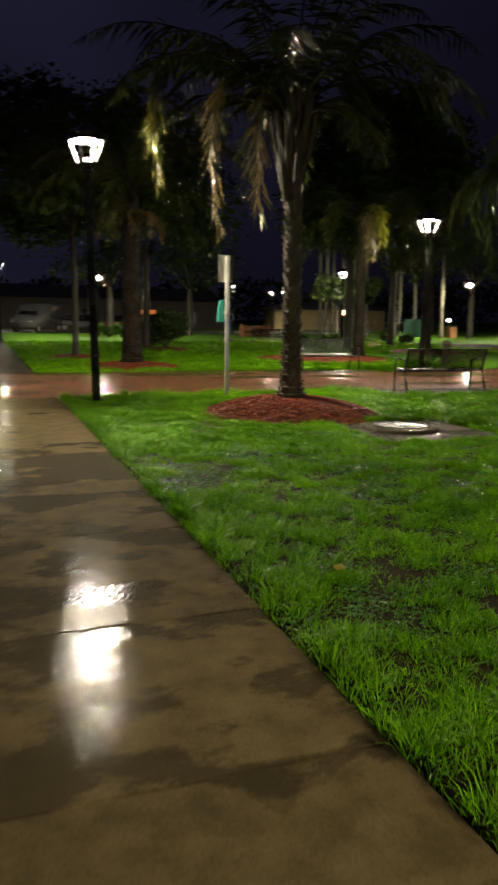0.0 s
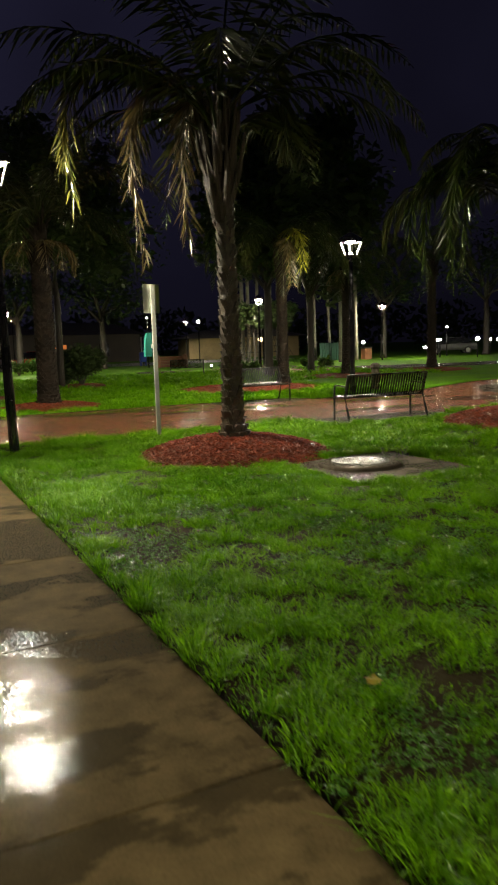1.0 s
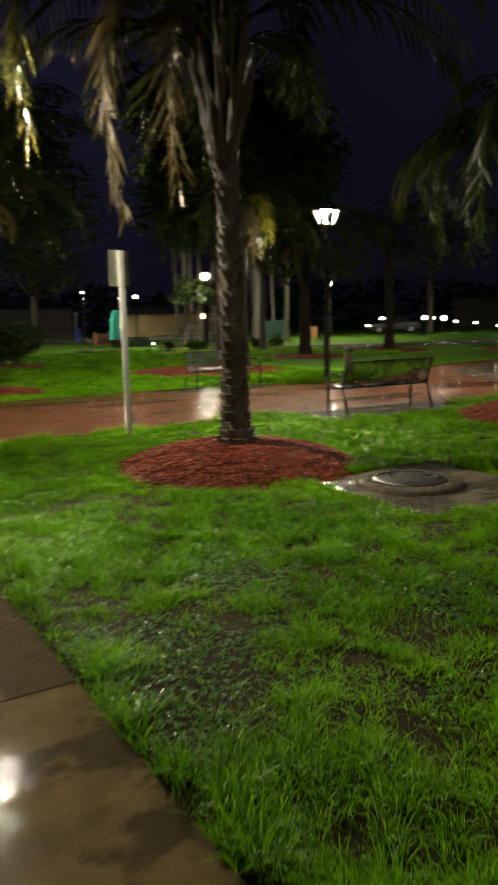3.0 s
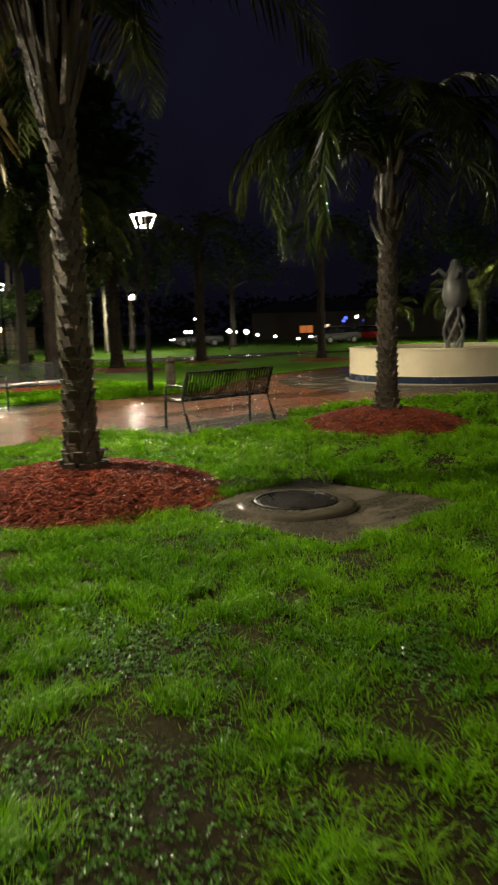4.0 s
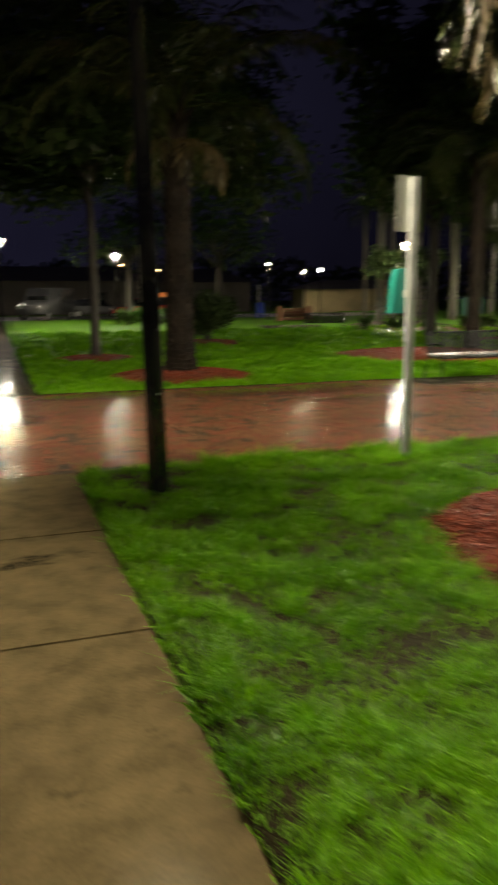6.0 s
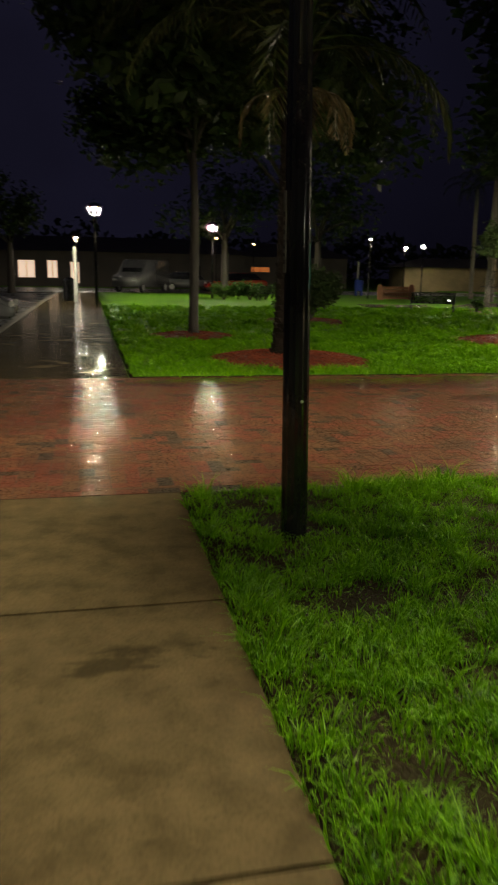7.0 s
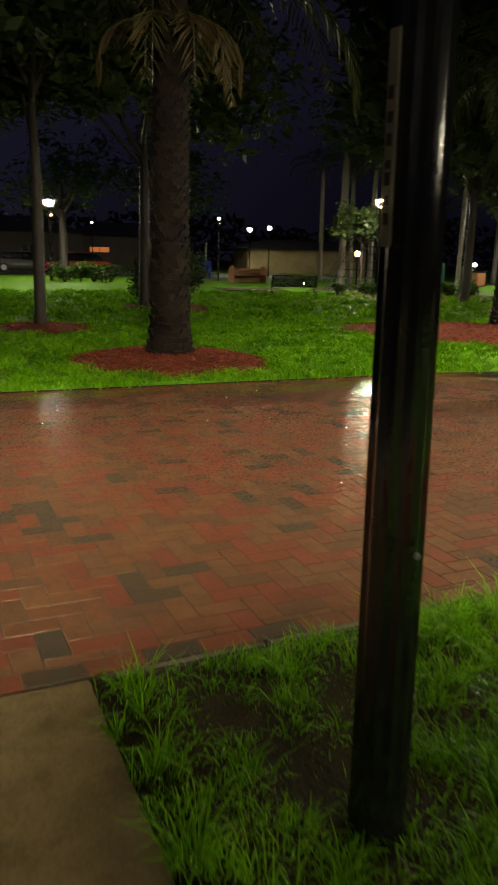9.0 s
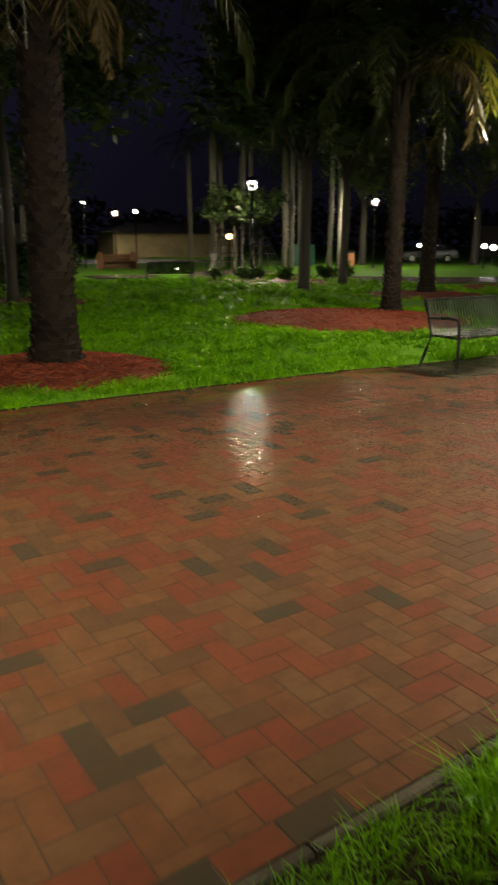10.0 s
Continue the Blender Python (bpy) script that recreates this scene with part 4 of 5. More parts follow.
def bush(at, rx, h, seed, label, material="bush", leaves=900, size=0.06):
    rnd = random.Random(seed)
    t = thing("bush", at, 0, label, "bush", "bushes")
    bm = bmesh.new()
    blobs = [((rnd.uniform(-rx, rx) * 0.6, rnd.uniform(-rx, rx) * 0.6, h * rnd.uniform(0.35, 0.7)), min(rx, h) * rnd.uniform(0.35, 0.55)) for _ in range(9)]
    leaf_cloud(bm, blobs, leaves, size, rnd)
    part("foliage", bm, M[material], t)
    bm = bmesh.new()
    for i in range(6):
        a = i * 1.05
        tube(bm, [(0, 0, -0.05), (0.2 * rx * math.cos(a), 0.2 * rx * math.sin(a), h * 0.3), (0.6 * rx * math.cos(a), 0.6 * rx * math.sin(a), h * 0.75)], [0.03, 0.02, 0.006], 5)
    part("stems", bm, M["bark"], t)
    return t


bush((5.75, 31.0, 0.05), 1.25, 1.75, 61, "dense dark bush in a mulch ring", "leaf", 3200, 0.08)
bush((6.5, 49.6, 0), 0.8, 1.05, 62, "rounded clipped green bush on the lawn")
bush((8.0, 50.0, 0), 0.95, 0.95, 63, "rounded clipped green bush on the lawn", leaves=1100)
bush((9.0, 50.6, 0), 0.8, 0.9, 64, "grassy green bush on the lawn")
for i, (x, y, r) in enumerate(((15.9, 37.2, 0.45), (17.2, 36.6, 0.5), (18.6, 36.0, 0.45), (14.6, 37.6, 0.35), (20.2, 36.6, 0.5))):
    bush((x, y, 0.03), r, 0.62, 70 + i, "low tufted plant in the mulch bed", leaves=420)


# ---- mulch rings ----
def mulch_ring(cx, cy, r, top, seed, chips):
    rnd = random.Random(seed)
    t = thing("mulch_ring", (cx, cy, 0), 0, "round mound of red-brown wood mulch on the lawn", "mulch", "mulch rings")
    bm = bmesh.new()
    n, rings = 40, []
    wob = [1 + 0.09 * noise.noise((math.cos(2 * math.pi * i / n) * 1.5, math.sin(2 * math.pi * i / n) * 1.5, seed)) for i in range(n)]
    for j in range(9):
        f = 1.04 - 1.0 * j / 8
        rings.append([bm.verts.new((r * f * wob[i] * math.cos(2 * math.pi * i / n), r * f * wob[i] * math.sin(2 * math.pi * i / n),
                                    (top * (1 - min(f, 1) ** 2) ** 0.8 if f < 1 else -0.06) + 0.012 * noise.noise((i * 0.9, j * 1.3, seed)))) for i in range(n)])
    for a, b in zip(rings, rings[1:]):
        for i in range(n):
            bm.faces.new((a[i], a[(i + 1) % n], b[(i + 1) % n], b[i]))
    bm.faces.new(rings[-1])
    part("mound", bm, M["mulch"], t, smooth=True)
    vs, loops, starts = [], [], []
    for k in range(chips):
        a, f = rnd.uniform(0, 2 * math.pi), math.sqrt(rnd.random()) * 1.05
        x, y = r * f * math.cos(a), r * f * math.sin(a)
        z = top * max(0.0, 1 - f * f) ** 0.8 + 0.014
        m = pose(x, y, z, rnd.uniform(-25, 25), rnd.uniform(-30, 30), rnd.uniform(0, 360))
        l, w, h = rnd.uniform(0.012, 0.040), rnd.uniform(0.004, 0.009), rnd.uniform(0.002, 0.005)
        b = len(vs)
        vs += [tuple(m @ Vector(q)) for q in ((-l, -w, -h), (l, -w * 0.6, -h), (l, w * 0.7, -h), (-l, w, -h), (-l, -w, h), (l, -w * 0.5, h), (l, w * 0.6, h), (-l, w, h))]
        for q in ((4, 5, 6, 7), (0, 1, 5, 4), (1, 2, 6, 5), (2, 3, 7, 6), (3, 0, 4, 7)):
            starts.append(len(loops))
            loops += [b + i for i in q]
    raw_mesh("chip_litter", vs, starts, loops, M["chip"], t)["kind"] = "stuff"
    return t


for i, (x, y, r, top) in enumerate(MULCH):
    mulch_ring(x, y, r, top, 90 + i, (9500, 6000, 3000, 700, 700, 2500, 500, 400, 400)[i])
flat = mulch_ring(17.4, 36.9, 3.6, 0.10, 101, 500)
tagged(flat, "wide low mulch bed with small plants at a lamp", "mulch")


# ---- sign seen from behind ----
sg = thing("street_sign", (2.78, 13.95, -0.02), 0, "bare-backed aluminium sign on a steel post in grass", "sign")
bm = bmesh.new()
for xa, xb, ya, yb in ((-0.030, -0.022, -0.02, 0.02), (0.022, 0.030, -0.02, 0.02), (-0.022, 0.022, -0.02, -0.013)):
    box(bm, xa, xb, ya, yb, -0.1, 2.36)
part("post", bm, M["steel"], sg, "galvanised steel channel post")
bm = soft_box(-0.15, 0.15, 0.0225, 0.027, 1.93, 2.37, 0.0018, 2)
o = part("sign_panel", bm, M["alu"], sg, "bare grey-green back of the sign")
o.matrix_basis = pose(-0.01, 0, 0, 0, 0, 14)
bm = bmesh.new()
vs = [bm.verts.new(v) for v in ((-0.150, 0.03, 1.27), (-0.035, 0.03, 1.27), (-0.035, 0.03, 1.64), (-0.105, 0.03, 1.63), (-0.130, 0.03, 1.53))]
f = bm.faces.new(vs)
for g in bmesh.ops.extrude_face_region(bm, geom=[f])["geom"]:
    if isinstance(g, bmesh.types.BMVert):
        g.co.y += 0.09
part("side_box", bm, M["teal"], sg, "small teal box fixed behind the post")
part("bracket", soft_box(-0.05, 0.0, 0.02, 0.06, 1.4, 1.46, 0.004, 1), M["steel"], sg)
for z in (2.02, 2.28):
    bm = bmesh.new()
    lathe(bm, [(0.011, -0.0225), (0.011, -0.028), (0.006, -0.031)], 8)
    bmesh.ops.transform(bm, matrix=Matrix.Translation((0, 0, z)) @ Matrix.Rotation(radians(-90), 4, "X"), verts=bm.verts[:])
    for v in bm.verts:
        v.co.y = -abs(v.co.y)
    part("bolt", bm, M["steel"], sg)

# ---- drain with its cast cover ----
dp = flat_patch("concrete_pad", PAD, 0.012, M["pad"], "square wet concrete pad of a storm drain in the lawn", "concrete pad", "", 0.12)
dp["kind"] = ""
dc = thing("drain_cover", (3.64, 9.71, 0.0), 0, "round black cast-iron grate on a raised concrete ring", "drain cover")
bm = bmesh.new()
lathe(bm, [(0.47, 0.0), (0.465, 0.035), (0.44, 0.048), (0.335, 0.062), (0.325, 0.055), (0.32, 0.03)], 48, cap=False)
part("collar_ring", bm, M["pad"], dc, "raised wet concrete ring", True)
bm = bmesh.new()
lathe(bm, [(0.320, 0.02), (0.320, 0.066), (0.30, 0.070), (0.295, 0.058)], 48, cap=False)
part("rim", bm, M["iron"], dc)
bm = bmesh.new()
lathe(bm, [(0.296, 0.02), (0.296, 0.056), (0.29, 0.060)], 40)
part("cover_plate", bm, M["iron"], dc)
bm = bmesh.new()
for i in range(-9, 10):
    for j in range(-9, 10):
        x, y = i * 0.030 + (0.015 if j % 2 else 0), j * 0.028
        if x * x + y * y < 0.275 ** 2:
            box(bm, x - 0.008, x + 0.008, y - 0.008, y + 0.008, 0.059, 0.0645)
part("tread", bm, M["iron"], dc)


# ---- benches ----
def park_bench():
    """A strap-steel bench; its front looks along +y."""
    t = thing("park_bench", (0, 0, 0), 0, "black steel park bench with a slatted seat and back", "bench", "park benches")
    half = 0.80
    prof = [(0.27, 0.435), (0.22, 0.455), (0.10, 0.440), (-0.05, 0.425), (-0.13, 0.44), (-0.165, 0.49), (-0.20, 0.60), (-0.245, 0.75), (-0.275, 0.86), (-0.29, 0.875)]
    for i in range(31):
        x = -half + 0.035 + i * (2 * half - 0.07) / 30
        bm = bmesh.new()
        rows = [(bm.verts.new((x - 0.018, y, z)), bm.verts.new((x + 0.018, y, z))) for y, z in prof]
        for a, b in zip(rows, rows[1:]):
            bm.faces.new((a[0], a[1], b[1], b[0]))
        ext = bmesh.ops.extrude_face_region(bm, geom=bm.faces[:])
        for g in ext["geom"]:
            if isinstance(g, bmesh.types.BMVert):
                g.co += Vector((0, 0.002, -0.006))
        part("slat", bm, M["bench"], t)
    for y, z in ((0.265, 0.425), (-0.285, 0.862), (-0.13, 0.425)):
        bm = bmesh.new()
        tube(bm, [(-half, y, z), (half, y, z)], 0.016, 8)
        part("rail", bm, M["bench"], t)
    for s in (-1, 1):
        x = s * half
        bm = bmesh.new()
        tube(bm, [(x, 0.25, -0.02), (x, 0.245, 0.43), (x, 0.235, 0.60), (x, 0.20, 0.645), (x, 0.10, 0.655), (x, -0.10, 0.645), (x, -0.205, 0.64)], 0.019, 8)
        part("armrest", bm, M["bench"], t)
        bm = bmesh.new()
        tube(bm, [(x, -0.31, -0.02), (x, -0.22, 0.22), (x, -0.15, 0.43), (x, -0.21, 0.66), (x, -0.285, 0.87)], 0.020, 8)
        part("back_leg", bm, M["bench"], t)
        bm = bmesh.new()
        tube(bm, [(x, 0.245, 0.42), (x, -0.15, 0.42)], 0.016, 8)
        part("seat_rail", bm, M["bench"], t)
    return t


b1 = park_bench()
for o in b1.children:
    o.data.transform(Matrix.Diagonal((1, 1, 0.9, 1)))
b1.matrix_world = pose(7.00, 13.93, 0.02, 0, 0, -5)
copy_thing(b1, pose(7.15, 19.18, 0.02, 0, 0, 182))
copy_thing(b1, pose(8.8, 48.0, 0.0, 0, 0, 5))
copy_thing(b1, pose(12.4, 37.0, 0.0, 0, 0, -20))

# ---- fountain ----
ft = thing("fountain", (FOUNTAIN[0], FOUNTAIN[1], 0), 0, "round fountain with a cream wall and navy tile band", "fountain")
bm = bmesh.new()
lathe(bm, [(2.62, 0.19), (2.60, 0.20), (2.60, 0.78), (2.62, 0.785), (2.62, 0.83), (2.30, 0.83), (2.30, 0.3)], 72, cap=False)
part("wall", bm, M["stucco"], ft, "cream painted wall", True).data.polygons.foreach_set("use_smooth", [False] * (72 * 6))
bm = bmesh.new()
lathe(bm, [(2.66, -0.02), (2.66, 0.185), (2.60, 0.195)], 72, cap=False)
part("base_band", bm, M["navy"], ft, "dark blue tile band")
bm = bmesh.new()
lathe(bm, [(2.72, -0.02), (2.72, 0.03), (2.66, 0.035)], 72, cap=False)
part("footing", bm, M["kerb"], ft)
bm = bmesh.new()
lathe(bm, [(2.31, 0.70), (2.31, 0.76)], 64)
part("water", bm, M["water"], ft, "still dark water")
bm = bmesh.new()
rnd = random.Random(5)
for k in range(5):
    a0 = 2 * math.pi * k / 5
    pts = []
    for j in range(9):
        f = j / 8
        r = 0.26 * (0.55 + 0.6 * math.sin(math.pi * f)) * (1 - 0.25 * f)
        a = a0 + 2.2 * f
        pts.append((r * math.cos(a), r * math.sin(a), 0.70 + 1.15 * f))
    tube(bm, pts, [0.05, 0.045, 0.04, 0.038, 0.038, 0.04, 0.045, 0.05, 0.06], 8)
lathe(bm, [(0.10, 1.70), (0.26, 1.85), (0.33, 2.10), (0.32, 2.35), (0.25, 2.60), (0.16, 2.80), (0.12, 2.95), (0.02, 3.02)], 20, (0.05, 0.02), wobble=0.06, rnd=rnd)
for k in range(4):
    a = 0.7 + 1.6 * k
    tube(bm, [(0.15 * math.cos(a), 0.15 * math.sin(a), 2.5), (0.42 * math.cos(a), 0.42 * math.sin(a), 2.75), (0.60 * math.cos(a), 0.60 * math.sin(a), 2.62)], [0.09, 0.06, 0.015], 8)
st = mesh_object("statue", bm, M["bronze"], True)
st.location = (FOUNTAIN[0] + 0.3, FOUNTAIN[1] + 0.1, 0)
tagged(st, "grey sculpture of twisted stems in the fountain", "statue")
pl = thing("pillar", (12.62, 11.70, 0), 24, "square cream pillar with a flat cap beside the fountain", "pillar")
part("shaft", soft_box(-0.17, 0.17, -0.17, 0.17, -0.05, 0.92, 0.012, 2), M["stucco"], pl)
part("cap", soft_box(-0.20, 0.20, -0.20, 0.20, 0.92, 0.98, 0.012, 2), M["stucco"], pl)


# ---- things along the far pavement ----
ws = thing("marker_post", (-1.05, 45.0, 0), 0, "slim white marker post beside the pavement", "post")
part("post", soft_box(-0.07, 0.07, -0.035, 0.035, -0.05, 2.40, 0.015, 2), M["steel"], ws)
bn = thing("litter_bin", (-1.35, 46.2, 0), 0, "black round litter bin beside the pavement", "litter bin")
bm = bmesh.new()
lathe(bm, [(0.27, -0.02), (0.30, 0.05), (0.30, 0.85), (0.27, 0.9)], 20)
part("drum", bm, M["black"], bn)
bm = bmesh.new()
lathe(bm, [(0.31, 0.9), (0.31, 0.94), (0.12, 1.06), (0.11, 1.0)], 20)
part("lid", bm, M["black"], bn)


def car(at, rz, paint, label, lit="", van=False):
    t = thing("car" if not van else "van", at, rz, label, "van" if van else "car", "parked vehicles")
    L, W = (4.5, 0.9) if not van else (5.4, 1.0)
    roofz = 1.45 if not van else 2.25
    side = [(-L / 2, 0.35), (-L / 2, 0.85), (-L / 2 + 0.25, 0.95), (L / 2 - 0.3, 0.82), (L / 2, 0.65), (L / 2, 0.33)]
    if van:
        side = [(-L / 2, 0.40), (-L / 2, roofz - 0.1), (-L / 2 + 0.1, roofz), (L / 2 - 1.7, roofz), (L / 2 - 1.0, 1.30), (L / 2 - 0.1, 1.10), (L / 2, 0.95), (L / 2, 0.38)]
    bm = bmesh.new()
    va = [bm.verts.new((-W + (0.05 if z > 1.2 else 0), x, z)) for x, z in side]
    vb = [bm.verts.new((W - (0.05 if z > 1.2 else 0), x, z)) for x, z in side]
    bm.faces.new(va)
    bm.faces.new(vb[::-1])
    for i in range(len(side)):
        j = (i + 1) % len(side)
        bm.faces.new((va[j], va[i], vb[i], vb[j]))
    bmesh.ops.bevel(bm, geom=bm.edges[:], offset=0.07, segments=3, affect="EDGES")
    part("body", bm, M[paint], t, smooth=True)
    cab = [(-1.9, 0.90), (-1.35, 1.40), (-0.9, roofz), (0.25, roofz), (0.65, 1.36), (1.25, 0.88)] if not van else [(1.05, 1.34), (1.02, 2.05), (1.18, 2.0), (1.66, 1.36)]
    bm = bmesh.new()
    va = [bm.verts.new((-W + 0.12 + 0.12 * (z - 0.9), x, z)) for x, z in cab]
    vb = [bm.verts.new((W - 0.12 - 0.12 * (z - 0.9), x, z)) for x, z in cab]
    bm.faces.new(va)
    bm.faces.new(vb[::-1])
    for i in range(len(cab)):
        j = (i + 1) % len(cab)
        bm.faces.new((va[j], va[i], vb[i], vb[j]))
    bmesh.ops.bevel(bm, geom=bm.edges[:], offset=0.05, segments=2, affect="EDGES")
    part("cabin_glass", bm, M["glass_dark"], t, "dark glass", True)
    if not van:
        part("roof", soft_box(-W + 0.22, W - 0.22, -0.95, 0.3, roofz - 0.05, roofz + 0.02, 0.03, 2), M[paint], t)
    for sx in (-1, 1):
        for yy in (-L / 2 + 0.85, L / 2 - 0.85):
            w = bmesh.new()
            lathe(w, [(0.32, -0.1), (0.33, -0.06), (0.33, 0.06), (0.32, 0.1)], 20)
            bmesh.ops.transform(w, matrix=Matrix.Translation((sx * (W - 0.08), yy, 0.33)) @ Matrix.Rotation(radians(90), 4, "Y"), verts=w.verts[:])
            wh = part("wheel", w, M["rubber"], t)
            w = bmesh.new()
            lathe(w, [(0.2, -0.105), (0.2, 0.105)], 14)
            bmesh.ops.transform(w, matrix=Matrix.Translation((sx * (W - 0.08), yy, 0.33)) @ Matrix.Rotation(radians(90), 4, "Y"), verts=w.verts[:])
            part("rim", w, M["steel"], wh)
        z = 0.68 if not van else 0.85
        part("headlight", soft_box(sx * (W - 0.25) - 0.17, sx * (W - 0.25) + 0.17, L / 2 - 0.06, L / 2 + 0.012, z - 0.07, z + 0.07, 0.02, 2), M["far_white" if lit == "front" else "steel"], t)
        part("tail_light", soft_box(sx * (W - 0.22) - 0.13, sx * (W - 0.22) + 0.13, -L / 2 - 0.012, -L / 2 + 0.05, z, z + 0.14, 0.02, 2), M["far_red" if lit == "back" else "red_paint"], t)
    return t


car((-4.5, 29.0, -0.10), -90, "grey_paint", "silver car parked beside the pavement")
car((3.3, 65.5, -0.03), 150, "grey_paint", "grey van parked on the street", van=True)
car((10.5, 67.0, -0.03), 100, "red_paint", "dark red car parked on the street", "back")
car((7.2, 69.5, -0.03), 270, "grey_paint", "grey car parked on the street")
car((45.0, 55.5, 0.0), 60, "grey_paint", "far car with lit headlights", "front")
car((52.0, 45.5, 0.0), 80, "grey_paint", "far car with lit headlights", "front")
car((58.5, 47.0, 0.0), 40, "red_paint", "far dark red car", "back")


# ---- buildings in the distance ----
def building(at, rz, w, d, h, wall, label, windows, roofh=1.6, overhang=0.6, roof="roof"):
    t = thing("building", at, rz, label, "building", "far buildings")
    part("wall", soft_box(-w / 2, w / 2, 0, d, -0.3, h, 0.02, 1), M[wall], t)
    bm = bmesh.new()
    o = overhang
    vs = [bm.verts.new(v) for v in ((-w / 2 - o, -o, h), (w / 2 + o, -o, h), (w / 2 + o, d + o, h), (-w / 2 - o, d + o, h), (-w / 2 + d * 0.3, d / 2, h + roofh), (w / 2 - d * 0.3, d / 2, h + roofh))]
    for f in ((0, 1, 5, 4), (1, 2, 5), (2, 3, 4, 5), (3, 0, 4), (3, 2, 1, 0)):
        bm.faces.new([vs[i] for i in f])
    part("roof", bm, M[roof], t)
    for x, z, ww, hh, mat in windows:
        wf = part("window", soft_box(x - ww / 2 - 0.06, x + ww / 2 + 0.06, -0.06, 0.03, z - 0.06, z + hh + 0.06, 0.01, 1), M["wall"], t)
        part("pane", soft_box(x - ww / 2, x - 0.03, -0.075, -0.05, z, z + hh, 0.004, 1), M[mat], wf)
        part("pane", soft_box(x + 0.03, x + ww / 2, -0.075, -0.05, z, z + hh, 0.004, 1), M[mat], wf)
    return t


building((-2.0, 86.0, 0), 0, 34, 10, 3.2, "wall", "long low building with a dark roof and a few lit windows", [(-4.2, 0.7, 1.5, 1.6, "window"), (-1.8, 0.7, 0.9, 1.6, "window"), (0.3, 0.2, 0.8, 2.0, "window"), (6.6, 0.8, 1.0, 1.4, "window"), (12.0, 0.8, 1.0, 1.3, "glass_dark")])
building((22.0, 92.0, 0), 0, 12, 9, 3.2, "wall", "low building with an orange-lit front", [(-4.0, 1.6, 2.0, 0.5, "far_orange"), (1.5, 0.6, 1.2, 1.5, "glass_dark")])
building((37.0, 81.0, 0), -12, 13, 8, 2.3, "yellow", "low yellow-walled park building with a dark overhanging roof", [], 1.0, 1.1, "roof")
building((78.0, 62.0, 0), -55, 26, 10, 3.4, "wall", "far low shop with orange-lit windows", [(-6, 0.8, 1.6, 0.9, "far_orange"), (-3.5, 0.9, 0.8, 0.9, "window"), (3, 0.8, 1.2, 0.7, "far_orange")])


# ---- play area and far clutter ----
bp = thing("post_box", (17.6, 59.5, 0), 0, "blue box on a stand beside a slim pale post", "box")
part("box", soft_box(-0.26, 0.26, -0.2, 0.2, 0.35, 1.1, 0.04, 2), M["blue"], bp)
part("pole", soft_box(-0.05, 0.05, 0.21, 0.29, -0.05, 2.3, 0.01, 2), M["steel"], bp)
for sx in (-1, 1):
    part("leg", soft_box(sx * 0.2 - 0.03, sx * 0.2 + 0.03, -0.15, 0.15, -0.05, 0.35, 0.01, 1), M["blue"], bp)
rd = thing("play_seat", (17.2, 52.0, 0), 8, "brown wooden bench with a boarded back and rounded ends", "bench")
for s in (-1, 1):
    bm = bmesh.new()
    rim = [(0.30 * math.cos(math.pi * k / 10), 0.62 + 0.30 * math.sin(math.pi * k / 10)) for k in range(11)] + [(-0.30, -0.03), (0.30, -0.03)]
    f = bm.faces.new([bm.verts.new((s * 1.05 - 0.04, y, z)) for y, z in rim])
    for g in bmesh.ops.extrude_face_region(bm, geom=[f])["geom"]:
        if isinstance(g, bmesh.types.BMVert):
            g.co.x += 0.08
    bmesh.ops.recalc_face_normals(bm, faces=bm.faces[:])
    part("end_panel", bm, M["wood"], rd)
for k in range(3):
    part("plank", soft_box(-1.0, 1.0, -0.28 + k * 0.18, -0.12 + k * 0.18, 0.40, 0.44, 0.01, 2), M["wood"], rd)
for k in range(4):
    part("back_board", soft_box(-1.0, 1.0, 0.25, 0.29, 0.04 + k * 0.19, 0.21 + k * 0.19, 0.01, 2), M["wood"], rd)
cl = thing("climbing_net", (21.6, 46.6, 0), 15, "dark rope climbing net on a tall mast", "climbing frame")
bm = bmesh.new()
tube(bm, [(0, 0, -0.1), (0, 0, 4.2)], 0.07, 10)
part("mast", bm, M["black"], cl)
feet = [(2.4 * math.cos(math.pi / 2 * k + 0.4), 2.4 * math.sin(math.pi / 2 * k + 0.4), 0.1) for k in range(4)]
bm = bmesh.new()
for k in range(4):
    a, b = Vector(feet[k]), Vector(feet[(k + 1) % 4])
    top = Vector((0, 0, 4.1))
    for j in range(7):
        tube(bm, [a.lerp(b, j / 6), top], 0.012, 4)
    for j in range(1, 10):
        tube(bm, [a.lerp(top, j / 10), b.lerp(top, j / 10)], 0.012, 4)
part("rope_net", bm, M["rope"], cl)["kind"] = "stuff"


def globe_lamp(at, h, r, mat, label):
    t = thing("globe_lamp", at, 0, label, "lamp", "far lamps")
    bm = bmesh.new()
    tube(bm, [(0, 0, -0.05), (0, 0, h - r)], 0.05, 8)
    part("pole", bm, M["black"], t)
    bm = bmesh.new()
    bmesh.ops.create_uvsphere(bm, u_segments=14, v_segments=10, radius=r, matrix=Matrix.Translation((0, 0, h)))
    part("globe", bm, M[mat], t, "glowing globe", True)
    bm = bmesh.new()
    lathe(bm, [(0.09, h - r - 0.06), (0.11, h - r), (0.08, h - r + 0.03)], 12)
    part("fitting", bm, M["black"], t)
    return t


def far_light(x, y, z, r, mat):
    globe_lamp((x, y, 0), z, r * 0.78, mat, "far street light glowing in the dark")


